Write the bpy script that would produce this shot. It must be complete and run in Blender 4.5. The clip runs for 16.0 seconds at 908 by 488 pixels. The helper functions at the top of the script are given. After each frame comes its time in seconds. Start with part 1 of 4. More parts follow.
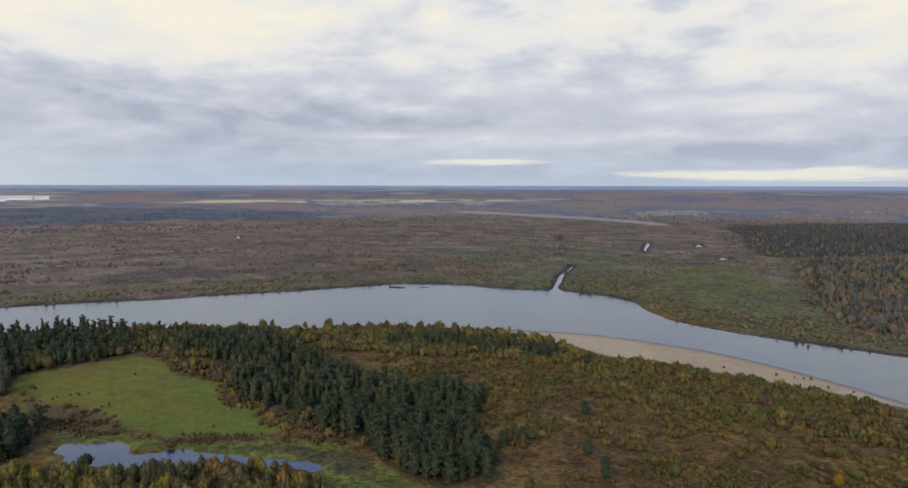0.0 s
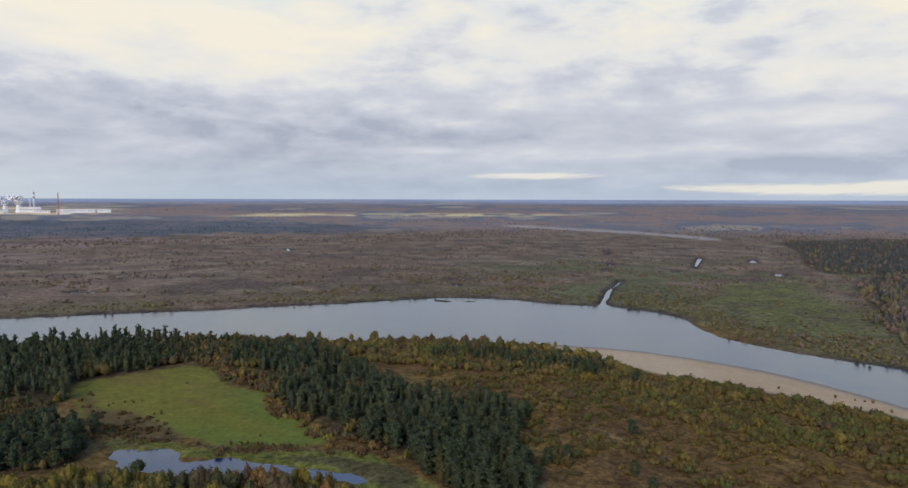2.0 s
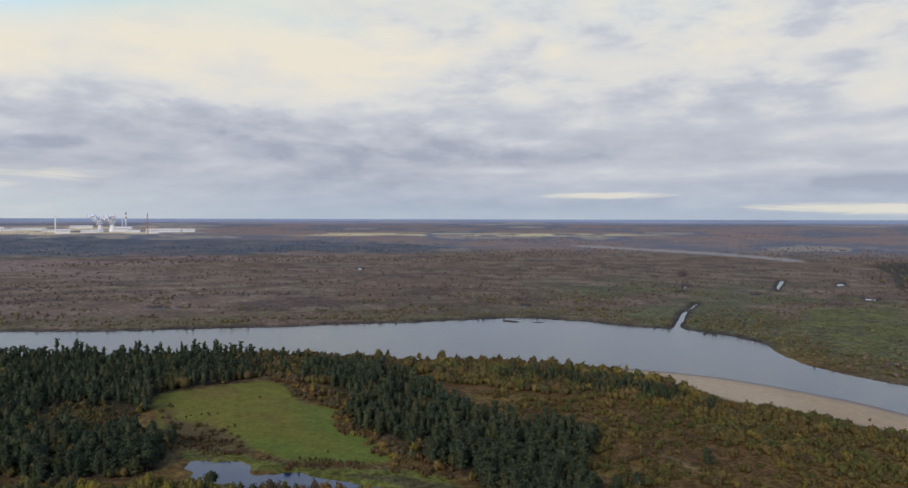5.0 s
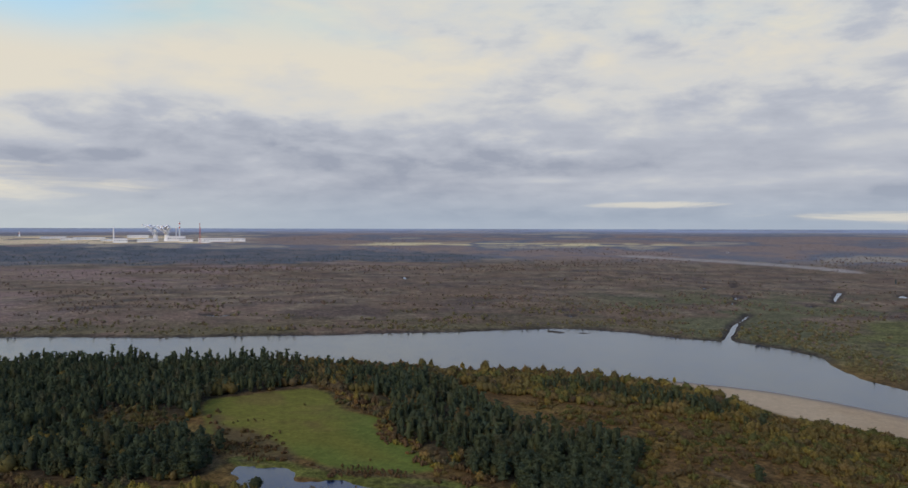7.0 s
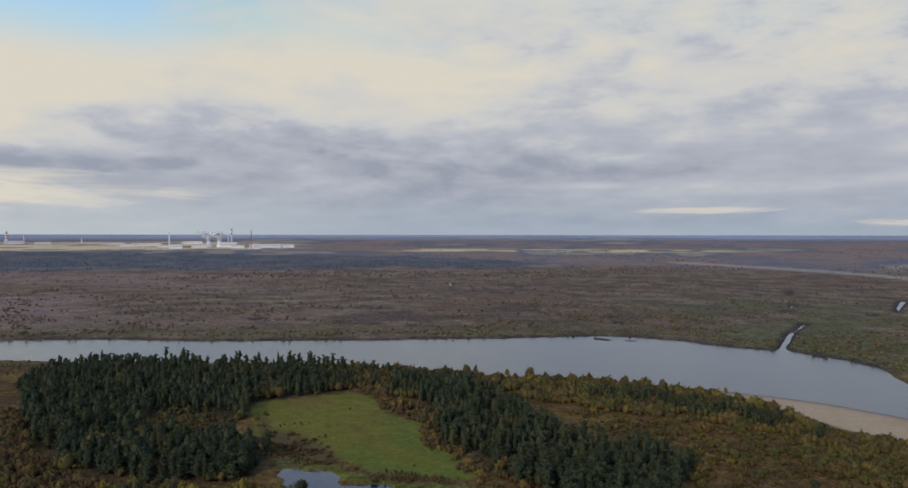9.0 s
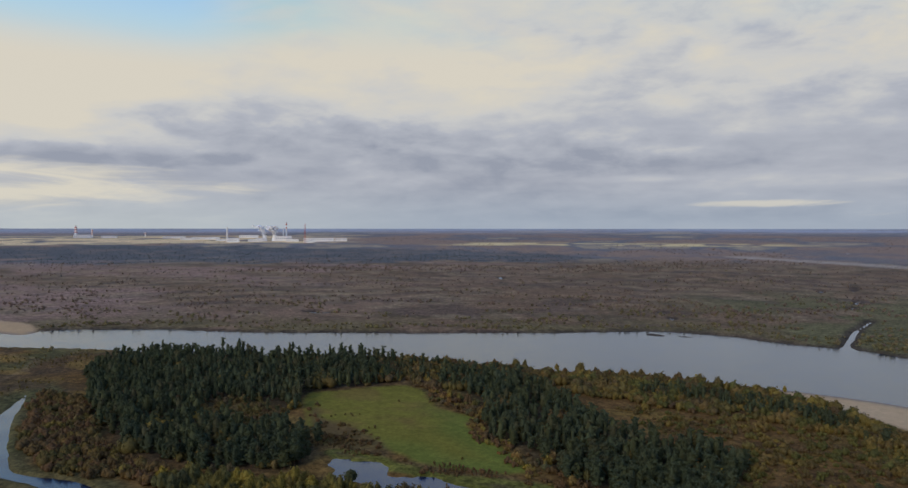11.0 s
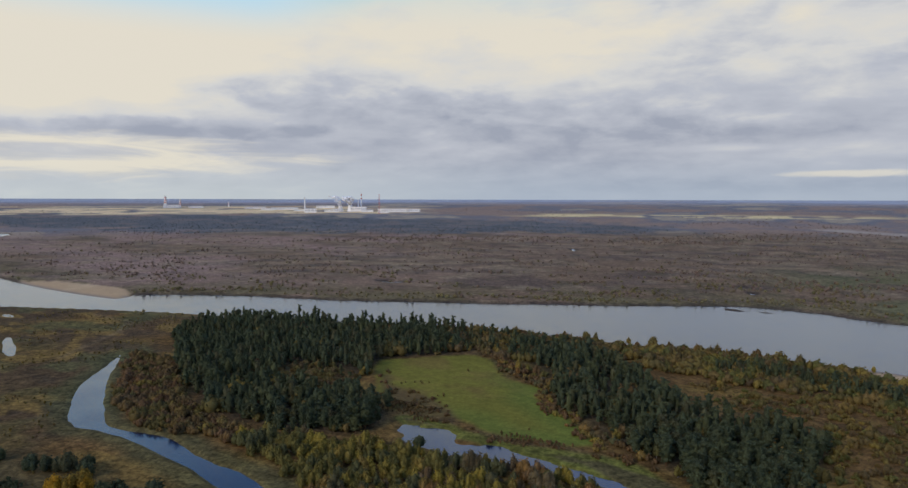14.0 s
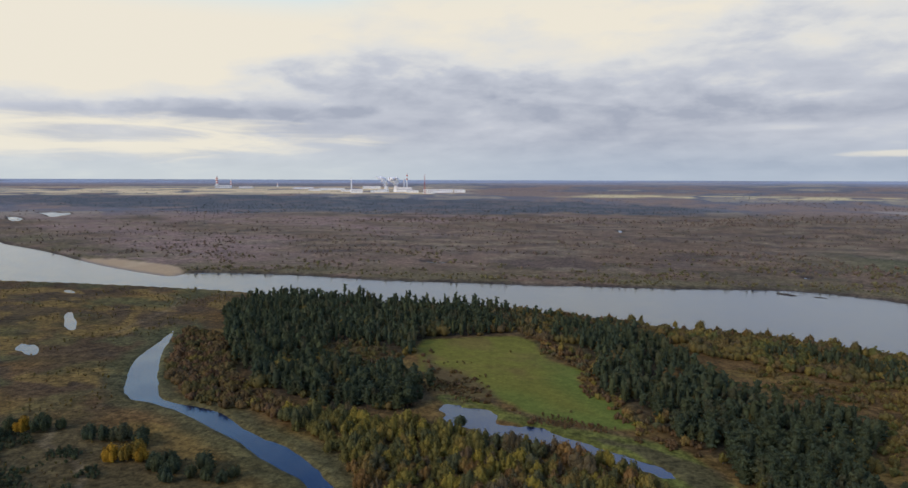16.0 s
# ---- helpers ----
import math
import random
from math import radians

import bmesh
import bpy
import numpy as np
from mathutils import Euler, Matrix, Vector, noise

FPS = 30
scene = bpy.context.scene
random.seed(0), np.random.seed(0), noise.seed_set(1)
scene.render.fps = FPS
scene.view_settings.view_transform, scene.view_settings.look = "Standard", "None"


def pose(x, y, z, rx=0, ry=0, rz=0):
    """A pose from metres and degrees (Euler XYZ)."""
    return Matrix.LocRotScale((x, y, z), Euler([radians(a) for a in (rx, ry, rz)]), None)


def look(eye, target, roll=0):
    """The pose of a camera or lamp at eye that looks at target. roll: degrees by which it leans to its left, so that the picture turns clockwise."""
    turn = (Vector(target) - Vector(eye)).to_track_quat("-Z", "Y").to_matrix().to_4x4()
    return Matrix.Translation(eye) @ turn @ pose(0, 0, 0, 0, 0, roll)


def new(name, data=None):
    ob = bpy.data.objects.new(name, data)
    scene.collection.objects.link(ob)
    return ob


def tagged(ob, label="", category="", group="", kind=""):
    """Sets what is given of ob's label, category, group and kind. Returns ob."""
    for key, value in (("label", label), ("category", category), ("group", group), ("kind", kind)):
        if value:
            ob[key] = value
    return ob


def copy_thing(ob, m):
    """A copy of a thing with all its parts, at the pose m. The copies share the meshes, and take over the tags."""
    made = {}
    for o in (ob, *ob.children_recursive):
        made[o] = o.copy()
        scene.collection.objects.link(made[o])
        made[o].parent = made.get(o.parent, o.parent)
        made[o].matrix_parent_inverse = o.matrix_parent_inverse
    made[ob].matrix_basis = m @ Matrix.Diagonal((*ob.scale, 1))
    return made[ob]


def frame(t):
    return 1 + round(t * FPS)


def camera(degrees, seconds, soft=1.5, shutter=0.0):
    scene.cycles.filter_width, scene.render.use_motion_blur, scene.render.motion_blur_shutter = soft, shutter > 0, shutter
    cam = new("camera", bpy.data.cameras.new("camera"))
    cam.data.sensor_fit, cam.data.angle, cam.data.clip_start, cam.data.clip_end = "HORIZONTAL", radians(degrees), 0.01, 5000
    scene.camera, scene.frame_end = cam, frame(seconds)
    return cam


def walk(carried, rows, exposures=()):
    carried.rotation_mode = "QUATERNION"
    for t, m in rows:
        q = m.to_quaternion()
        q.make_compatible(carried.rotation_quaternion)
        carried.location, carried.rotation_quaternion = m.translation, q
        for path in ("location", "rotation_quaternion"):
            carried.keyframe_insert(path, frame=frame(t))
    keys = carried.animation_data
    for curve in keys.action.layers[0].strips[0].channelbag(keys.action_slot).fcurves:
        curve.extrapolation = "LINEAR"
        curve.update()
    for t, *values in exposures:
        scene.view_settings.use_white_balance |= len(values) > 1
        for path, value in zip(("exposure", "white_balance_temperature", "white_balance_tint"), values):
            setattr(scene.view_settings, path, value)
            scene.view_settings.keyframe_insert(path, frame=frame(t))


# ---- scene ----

cam = camera(68.1, 16.0)
# seconds, eye in metres, heading, pitch and lean in degrees
PATH = [
    (0, 0.00, 0.00, 105.00, 0.000, -4.949, -0.113),
    (0.5, 0.24, 0.10, 105.00, 1.000, -4.669, -0.103),
    (1, 0.48, 0.21, 105.00, 2.012, -4.370, -0.129),
    (1.5, 0.71, 0.34, 104.98, 3.013, -4.073, -0.155),
    (2, 0.95, 0.48, 104.96, 4.004, -3.775, -0.155),
    (2.5, 1.18, 0.63, 104.94, 5.009, -3.478, -0.174),
    (3, 1.40, 0.80, 104.91, 6.008, -3.180, -0.179),
    (3.5, 1.63, 0.98, 104.87, 6.999, -2.894, -0.170),
    (4, 1.86, 1.16, 104.82, 8.002, -2.608, -0.161),
    (6.5, 2.95, 2.25, 104.57, 12.848, -1.454, -0.117),
    (7, 3.16, 2.49, 104.51, 13.797, -1.271, -0.119),
    (7.5, 3.37, 2.74, 104.45, 14.747, -1.108, -0.120),
    (8, 3.58, 3.00, 104.39, 15.703, -0.962, -0.114),
    (8.5, 3.79, 3.26, 104.34, 16.690, -0.833, -0.090),
    (9, 3.99, 3.53, 104.29, 17.718, -0.748, -0.080),
    (11.5, 4.99, 4.94, 104.07, 23.141, -1.559, -0.060),
    (12, 5.19, 5.23, 104.04, 24.200, -1.976, -0.075),
    (12.5, 5.38, 5.52, 104.01, 25.211, -2.415, -0.080),
    (13, 5.57, 5.82, 104.00, 26.223, -2.875, -0.114),
    (13.5, 5.76, 6.11, 103.99, 27.227, -3.321, -0.135),
    (14, 5.95, 6.41, 103.99, 28.237, -3.756, -0.136),
    (14.5, 6.14, 6.70, 103.99, 29.226, -4.191, -0.140),
    (15, 6.32, 7.00, 104.01, 30.212, -4.593, -0.165),
    (15.5, 6.50, 7.29, 104.04, 31.184, -5.011, -0.185),
    (16, 6.69, 7.58, 104.08, 32.109, -5.413, -0.175),
]
walk(cam, [(t, pose(x, y, z, 90 + pitch, lean, head)) for t, x, y, z, head, pitch, lean in PATH],
     [(0, 0.10), (4, 0.0), (7, -0.21), (9, -0.30), (12.0, -0.35), (14, -0.18), (16, -0.03)])

# ---- sky and sun ----
SUN_AZ, SUN_EL = -158.0, 27.0    # degrees, azimuth from +y towards +x
world = bpy.data.worlds.new("overcast_sky")
scene.world = world
world.use_nodes = True


class Nodes:
    """Short hand for building a node tree."""

    def __init__(self, tree):
        self.tree = tree
        tree.nodes.clear()

    def add(self, kind, inputs=None, **props):
        n = self.tree.nodes.new(kind)
        for k, v in props.items():
            setattr(n, k, v)
        for k, v in (inputs or {}).items():
            self.put(n.inputs[k], v)
        return n

    def put(self, socket, v):
        if isinstance(v, bpy.types.NodeSocket):
            self.tree.links.new(v, socket)
        elif isinstance(v, bpy.types.Node):
            self.tree.links.new(v.outputs[0], socket)
        else:
            socket.default_value = v

    def math(self, op, a, b=None, c=None, clamp=False):
        n = self.add("ShaderNodeMath", operation=op, use_clamp=clamp)
        for i, v in enumerate((a, b, c)):
            if v is not None:
                self.put(n.inputs[i], v)
        return n.outputs[0]

    def span(self, v, a, b, lo=0.0, hi=1.0):
        n = self.add("ShaderNodeMapRange", interpolation_type="SMOOTHSTEP")
        for i, x in enumerate((v, a, b, lo, hi)):
            self.put(n.inputs[i], x)
        return n.outputs[0]

    def noise(self, vec, scale, detail=4.0, rough=0.55, distort=0.0):
        n = self.add("ShaderNodeTexNoise", {"Scale": scale, "Detail": detail, "Roughness": rough, "Distortion": distort})
        if vec is not None:
            self.put(n.inputs["Vector"], vec)
        return n.outputs[0]

    def mix(self, f, a, b, blend="MIX"):
        n = self.add("ShaderNodeMix", data_type="RGBA", blend_type=blend)
        self.put(n.inputs[0], f)
        self.put(n.inputs[6], a)
        self.put(n.inputs[7], b)
        return n.outputs[2]


def rgb(r, g, b):
    return (r, g, b, 1.0)


BODIES = [(6, 24, 14.5, 3.5, -0.14), (-8, 8, 5.5, 0.9, -0.26), (-29, 11, 6.3, 1.6, -0.10), (22, 6, 6.2, 0.8, 0.24), (10, 12, 3.8, 0.6, 0.16), (28, 10, 2.6, 0.8, -0.36), (1, 20, 1.2, 0.5, -0.20), (-7, 4, 4.1, 0.3, 0.30), (-42, 8, 8.6, 1.2, -0.12),
          (2, 4, 12.5, 0.8, 0.16), (16, 9, 15.5, 1.6, -0.18), (-50, 9, 5.6, 0.6, -0.36), (-34, 8, 8.0, 1.1, -0.18), (-17, 11, 6.3, 1.5, -0.22), (14, 8, 9.5, 0.9, -0.14), (-24, 14, 3.2, 0.9, -0.10)]


def build_sky():
    w = Nodes(world.node_tree)
    co = w.add("ShaderNodeTexCoord").outputs["Generated"]
    sep = w.add("ShaderNodeSeparateXYZ", {0: co})
    x, y, z = sep.outputs[0], sep.outputs[1], sep.outputs[2]
    up = w.math("MAXIMUM", z, 0.0)
    depth = w.math("ADD", up, 0.19)
    # a flat cloud deck seen in perspective
    deck = w.add("ShaderNodeCombineXYZ", {0: w.math("DIVIDE", x, depth), 1: w.math("MULTIPLY", w.math("DIVIDE", y, depth), 1.25), 2: 0.35})
    big = w.noise(deck, 0.95, 4.0, 0.48, 0.3)
    small = w.noise(deck, 3.0, 5.0, 0.52, 0.25)
    tone = w.math("ADD", w.math("MULTIPLY", big, 0.62), w.math("MULTIPLY", small, 0.38))
    az = w.math("ARCTAN2", x, y)
    el = w.math("ARCSINE", z)
    high = w.span(el, radians(4.5), radians(15.0), 0.40, 0.86)
    west = w.math("MULTIPLY", w.span(az, radians(-36), radians(-56), 0.0, 0.5), w.span(el, radians(4.5), radians(8.5), 0.1, 1.0))
    light = w.math("ADD", w.math("ADD", high, west), w.math("MULTIPLY", w.math("SUBTRACT", tone, 0.5), 1.0))
    puffs = w.noise(w.add("ShaderNodeCombineXYZ", {0: w.math("MULTIPLY", az, 9.0), 1: w.math("MULTIPLY", el, 24.0), 2: 1.7}), 1.3, 5.0, 0.55, 0.2)
    # the larger cloud bodies and lighter rifts of the deck: azimuth, half width, elevation, half height, tone
    ragged = w.math("MULTIPLY", w.math("SUBTRACT", puffs, 0.5), 5.0)
    for a0, wide, e0, tall, k in BODIES:
        a = w.math("DIVIDE", w.math("SUBTRACT", az, radians(a0)), radians(wide))
        e = w.math("DIVIDE", w.math("SUBTRACT", el, radians(e0)), radians(tall))
        r = w.math("ADD", w.math("ADD", w.math("MULTIPLY", a, a), w.math("MULTIPLY", e, e)), ragged)
        light = w.math("ADD", light, w.span(r, 2.4, -1.8, 0.0, k * 1.25))
    light = w.math("ADD", light, w.math("MULTIPLY", w.math("SUBTRACT", puffs, 0.5), 0.55))
    ramp = w.add("ShaderNodeValToRGB", {0: light})
    ends = ramp.color_ramp.elements
    ends[0].position, ends[0].color = 0.12, rgb(0.39, 0.425, 0.515)
    ends[1].position, ends[1].color = 0.92, rgb(0.86, 0.805, 0.69)
    mid = ends.new(0.5)
    mid.color = rgb(0.56, 0.588, 0.66)
    mid = ends.new(0.68)
    mid.color = rgb(0.73, 0.732, 0.728)
    cloud = ramp.outputs[0]
    # clear streaks low over the horizon
    streak = w.add("ShaderNodeCombineXYZ", {0: w.math("MULTIPLY", az, 3.0), 1: w.math("MULTIPLY", el, 26.0), 2: 0.0})
    wisps = w.noise(streak, 1.9, 6.0, 0.62, 0.6)

    def gap(azimuth, wide, elevation, tall, loose=5.0):
        a = w.math("DIVIDE", w.math("SUBTRACT", az, radians(azimuth)), radians(wide))
        e = w.math("DIVIDE", w.math("SUBTRACT", el, radians(elevation)), radians(tall))
        r = w.math("ADD", w.math("MULTIPLY", a, a), w.math("MULTIPLY", e, e))
        r = w.math("ADD", r, w.math("MULTIPLY", w.math("SUBTRACT", wisps, 0.5), loose))
        return w.span(r, 1.5, 0.1)

    west_gap = w.math("SUBTRACT", gap(-64, 22, 3.3, 1.7, 3.2), w.math("MULTIPLY", gap(-60, 7, 3.5, 0.6), 0.8), clamp=True)
    gaps = w.math("MAXIMUM", w.math("MAXIMUM", west_gap, w.math("MULTIPLY", gap(31, 17, 0.9, 0.5), 0.9)), w.math("MULTIPLY", gap(2.0, 5.0, 2.0, 0.28), 0.8))
    cloud = w.mix(w.math("MULTIPLY", gaps, 0.9), cloud, rgb(0.90, 0.84, 0.70))
    # pale blue veil along the skyline
    veil = w.span(el, radians(4.5), radians(-0.2), 0.0, 0.75)
    veil = w.math("MULTIPLY", veil, w.math("SUBTRACT", 1.0, w.math("MULTIPLY", gaps, 0.8)))
    haze = w.mix(w.span(az, radians(-18), radians(-52)), rgb(0.42, 0.50, 0.61), rgb(0.62, 0.68, 0.70))
    cloud = w.mix(veil, cloud, haze)
    sky = w.add("ShaderNodeTexSky", sky_type="NISHITA", sun_disc=False, sun_elevation=radians(SUN_EL), sun_rotation=radians(SUN_AZ), altitude=100.0)
    clear = w.mix(1.0, sky.outputs[0], rgb(0.092, 0.155, 0.262), "MULTIPLY")
    clear = w.mix(w.span(el, radians(17.5), radians(22), 0.85, 0.0), clear, rgb(0.55, 0.80, 0.80))
    holes = w.math("MULTIPLY", w.span(el, radians(13.5), radians(21), 0.0, 0.96), w.math("MAXIMUM", w.span(big, 0.42, 0.58, 0.15, 1.0), w.span(el, radians(20.5), radians(25), 0.0, 0.85)))
    rift = w.math("MULTIPLY", w.span(el, radians(13.8), radians(17.2), 0.0, 0.95), w.span(az, radians(-24), radians(-40)))
    holes = w.math("MAXIMUM", holes, w.math("MULTIPLY", rift, w.span(small, 0.35, 0.55, 0.45, 1.0)))
    both = w.mix(w.math("SUBTRACT", 1.0, holes), clear, cloud)
    # a wide clearing in the west, pale at its lower edge
    clearing = w.math("MULTIPLY", w.math("MULTIPLY", w.span(el, radians(12.3), radians(16.5), 0.0, 0.95), w.span(el, radians(75), radians(55))), w.math("MULTIPLY", w.span(az, radians(-36), radians(-45)), w.span(az, radians(-130), radians(-105))))
    blue = w.mix(w.span(el, radians(15), radians(19.5)), rgb(0.56, 0.80, 0.96), rgb(0.40, 0.70, 1.08))
    blue = w.mix(w.span(el, radians(17.5), radians(23)), blue, rgb(0.07, 0.14, 0.34))
    both = w.mix(clearing, both, blue)
    bg = w.add("ShaderNodeBackground", {"Color": both, "Strength": 1.0})
    w.add("ShaderNodeOutputWorld", {"Surface": bg})


build_sky()
sun_lamp = new("sun", bpy.data.lights.new("sun", "SUN"))
sun_lamp.data.energy, sun_lamp.data.angle, sun_lamp.data.color = 1.65, radians(30), (1.0, 0.79, 0.60)
sun_lamp.matrix_world = look((0, 0, 400), Vector((0, 0, 400)) - Vector((math.sin(radians(SUN_AZ)) * math.cos(radians(SUN_EL)), math.cos(radians(SUN_AZ)) * math.cos(radians(SUN_EL)), math.sin(radians(SUN_EL)))))

# ---- plan, in metres; the eye stands over (0, 0) ----
EYE_Z = 105.0
FAR, REACH = 2600.0, 2250.0     # past FAR the land climbs towards the skyline

RIVER = [(-1500, 640), (-1210, 536), (-1088, 526), (-952, 501), (-804, 467), (-740, 459), (-672, 452), (-626, 450), (-641, 479), (-627, 494), (-567, 524),
         (-499, 543), (-429, 554), (-374, 577), (-319, 599), (-267, 619), (-215, 640), (-150, 668), (-97, 698), (-63, 713), (-27, 717), (10, 710), (39, 690),
         (67, 679), (94, 671), (103, 679), (121, 661), (145, 640), (160, 614), (165, 602), (162, 573), (167, 530), (180, 503), (209, 467), (265, 420), (282, 405),
         (420, 300), (300, 200), (238, 285), (222, 316), (207, 352), (190, 384), (168, 416), (140, 442), (117, 460), (88, 475), (48, 484), (19, 490), (-25, 490)]
RIVER += [(-61, 491), (-98, 488), (-139, 490), (-180, 482), (-226, 478), (-276, 473), (-322, 458), (-372, 444), (-426, 432), (-500, 426), (-559, 408), (-625, 389), (-692, 365),
          (-759, 338), (-1000, 240), (-1500, 60)]
SAND = [(19, 500), (48, 500), (88, 495), (117, 480), (150, 455), (180, 425), (205, 388), (225, 350), (245, 310), (238, 285), (215, 312), (196, 332), (178, 345), (161, 357), (143, 378), (123, 389), (100, 405), (79, 427), (54, 460), (27, 484)]
BAR = [(-883, 484), (-820, 506), (-740, 505), (-688, 501), (-645, 482), (-622, 452), (-630, 440), (-672, 440), (-740, 447), (-810, 453)]
ISLAND = [(-80, 688), (-62, 697), (-48, 692), (-50, 684), (-66, 686)]
ISLET = [(-44, 692), (-33, 694), (-22, 689), (-34, 686)]
INLET = [(96, 664), (103, 695), (120, 774), (130, 803), (144, 846), (156, 887), (158, 873), (148, 838), (133, 796), (120, 732), (110, 695), (108, 668)]
CREEK = [(-402, 293), (-376, 263), (-362, 244), (-347, 226), (-323, 209), (-292, 189), (-278, 191), (-263, 191), (-246, 190), (-228, 186), (-207, 182), (-186, 176), (-167, 171), (-156, 170), (-140, 158), (-126, 163), (-156, 178), (-170, 185), (-186, 189), (-199, 190), (-215, 193), (-238, 201), (-249, 201), (-265, 198), (-278, 198), (-295, 208), (-315, 222), (-354, 251), (-368, 264), (-397, 290)]
POND = [(-159, 258), (-161, 266), (-155, 268), (-148, 265), (-141, 268), (-133, 267), (-127, 261), (-126, 254), (-119, 257), (-109, 261), (-103, 258), (-96, 258), (-79, 254), (-64, 251), (-53, 248), (-44, 240), (-53, 239), (-61, 240), (-72, 243), (-83, 246), (-92, 242), (-102, 243), (-113, 242), (-122, 242), (-126, 237), (-133, 242), (-140, 242), (-149, 246), (-152, 252)]
POOLS = [[(-527, 285), (-526, 291), (-498, 277), (-474, 266), (-459, 257), (-462, 252), (-485, 262)], [(-435, 205), (-452, 219), (-442, 216), (-440, 221), (-420, 214), (-409, 206), (-416, 204), (-429, 207)], [(-640, 341), (-630, 347), (-608, 339), (-620, 336)],
         [(-450, 1376), (-458, 1415), (-425, 1343), (-415, 1299)], [(-56, 810), (-56, 830), (-49, 822), (-48, 801)], [(-72, 866), (-72, 880), (-62, 866), (-61, 853)], [(146, 1259), (152, 1295), (156, 1271), (148, 1231)], [(166, 1057), (178, 1108), (185, 1113), (175, 1070)],
         [(151, 992), (158, 1020), (163, 1026), (157, 992)], [(199, 1284), (213, 1353), (218, 1347), (204, 1284)], [(293, 1040), (315, 1111), (357, 1242), (362, 1225), (325, 1125), (298, 1044)], [(248, 987), (260, 1013), (266, 1009), (253, 984)], [(416, 1160), (437, 1206), (444, 1206), (434, 1160), (420, 1146)], [(384, 972), (394, 986), (403, 979), (388, 942), (381, 945)],
         [(-482, 707), (-488, 718), (-445, 724), (-445, 702)], [(-2060, 936), (-1946, 925), (-1825, 870), (-1800, 826)], [(-2243, 1100), (-2155, 1128), (-2066, 1130), (-1958, 1041), (-1907, 975), (-2052, 1040)]]
MEADOW = [(-240, 358), (-224, 372), (-205, 392), (-192, 403), (-175, 394), (-159, 371), (-150, 361), (-130, 353), (-121, 351), (-121, 333), (-109, 324), (-95, 311), (-84, 299), (-69, 280), (-82, 272), (-96, 271), (-110, 267), (-123, 272), (-137, 282), (-155, 276), (-174, 278), (-191, 295), (-205, 305)]
REEDS = [(-168, 270), (-160, 275), (-140, 274), (-122, 266), (-100, 266), (-80, 268), (-62, 272), (-45, 262), (-20, 238), (0, 215), (-30, 215), (-50, 232), (-60, 246), (-100, 254), (-130, 260), (-158, 264)]
WEST_PINES = [(-406, 339), (-448, 382), (-436, 425), (-366, 436), (-312, 446), (-267, 462), (-231, 440), (-196, 410), (-220, 384), (-243, 360), (-226, 335), (-225, 318), (-255, 334), (-292, 328), (-271, 298), (-245, 286), (-222, 288), (-209, 296), (-189, 284), (-170, 272), (-164, 252), (-168, 240), (-180, 236), (-200, 232), (-227, 230), (-254, 233), (-286, 253), (-333, 284)]
EAST_PINES = [(-182, 428), (-173, 446), (-135, 446), (-110, 428), (-84, 400), (-66, 374), (-42, 346), (-26, 332), (-8, 334), (12, 326), (12, 306), (4, 291), (8, 271), (18, 247), (18, 225), (-13, 225), (-30, 254), (-49, 275), (-70, 290), (-92, 310), (-108, 328), (-118, 345), (-124, 375), (-148, 398)]
RIVER_PINES = [(-54, 438), (-25, 458), (6, 448), (43, 430), (74, 412), (70, 386), (34, 406), (-9, 424)]
WILLOWS = [(-210, 219), (-172, 230), (-150, 237), (-121, 236), (-98, 239), (-74, 238), (-52, 230), (-20, 205), (-60, 160), (-135, 172), (-160, 190), (-202, 203)]
SHORE_WOOD = [(-200, 465), (-160, 480), (-100, 480), (-25, 482), (25, 478), (60, 446), (92, 404), (74, 380), (30, 398), (-30, 410), (-75, 415), (-110, 436), (-150, 455)]
THICKET = [(80, 402), (110, 392), (143, 372), (178, 340), (215, 305), (240, 270), (200, 250), (150, 270), (110, 300), (80, 330), (60, 352), (66, 378)]
CREEK_SCRUB = [(-398, 300), (-360, 300), (-333, 280), (-286, 248), (-254, 228), (-210, 222), (-205, 205), (-235, 203), (-262, 201), (-300, 218), (-350, 256)]
FAR_FIELD = [(270, 843), (335, 860), (392, 885), (341, 740), (337, 677), (325, 608), (289, 539), (241, 541), (207, 581), (196, 610), (228, 719)]
EAST_WOOD = [(520, 1500), (1300, 1750), (1500, 900), (420, 380), (292, 425), (285, 455), (300, 520), (345, 640), (410, 800), (449, 930), (425, 975), (474, 1221)]
CONIFERS = [(676, 1675), (589, 1350), (428, 980), (571, 965), (1250, 1150), (1500, 1900), (900, 1900), (946, 1791), (764, 1843)]
ALDERS = [(467, 922), (377, 708), (322, 573), (298, 499), (320, 465), (760, 700), (900, 1100), (570, 939), (540, 961)]
BIRCH_STAND = [(438, 790), (700, 900), (520, 420), (400, 657), (420, 747)]
OXBOW = [(-40, 2698), (153, 2424), (326, 2204), (438, 2033), (503, 1884), (540, 1720), (600, 1860), (498, 2130), (357, 2390), (206, 2540), (60, 2755)]
DARK_BELT = [(-3250, 1230), (-3560, 1560), (-3143, 2080), (-2696, 2511), (-1907, 2821), (-1267, 2925), (-498, 2770), (-370, 2170), (-580, 1990), (-1050, 1790), (-1526, 1560), (-2200, 1400)]
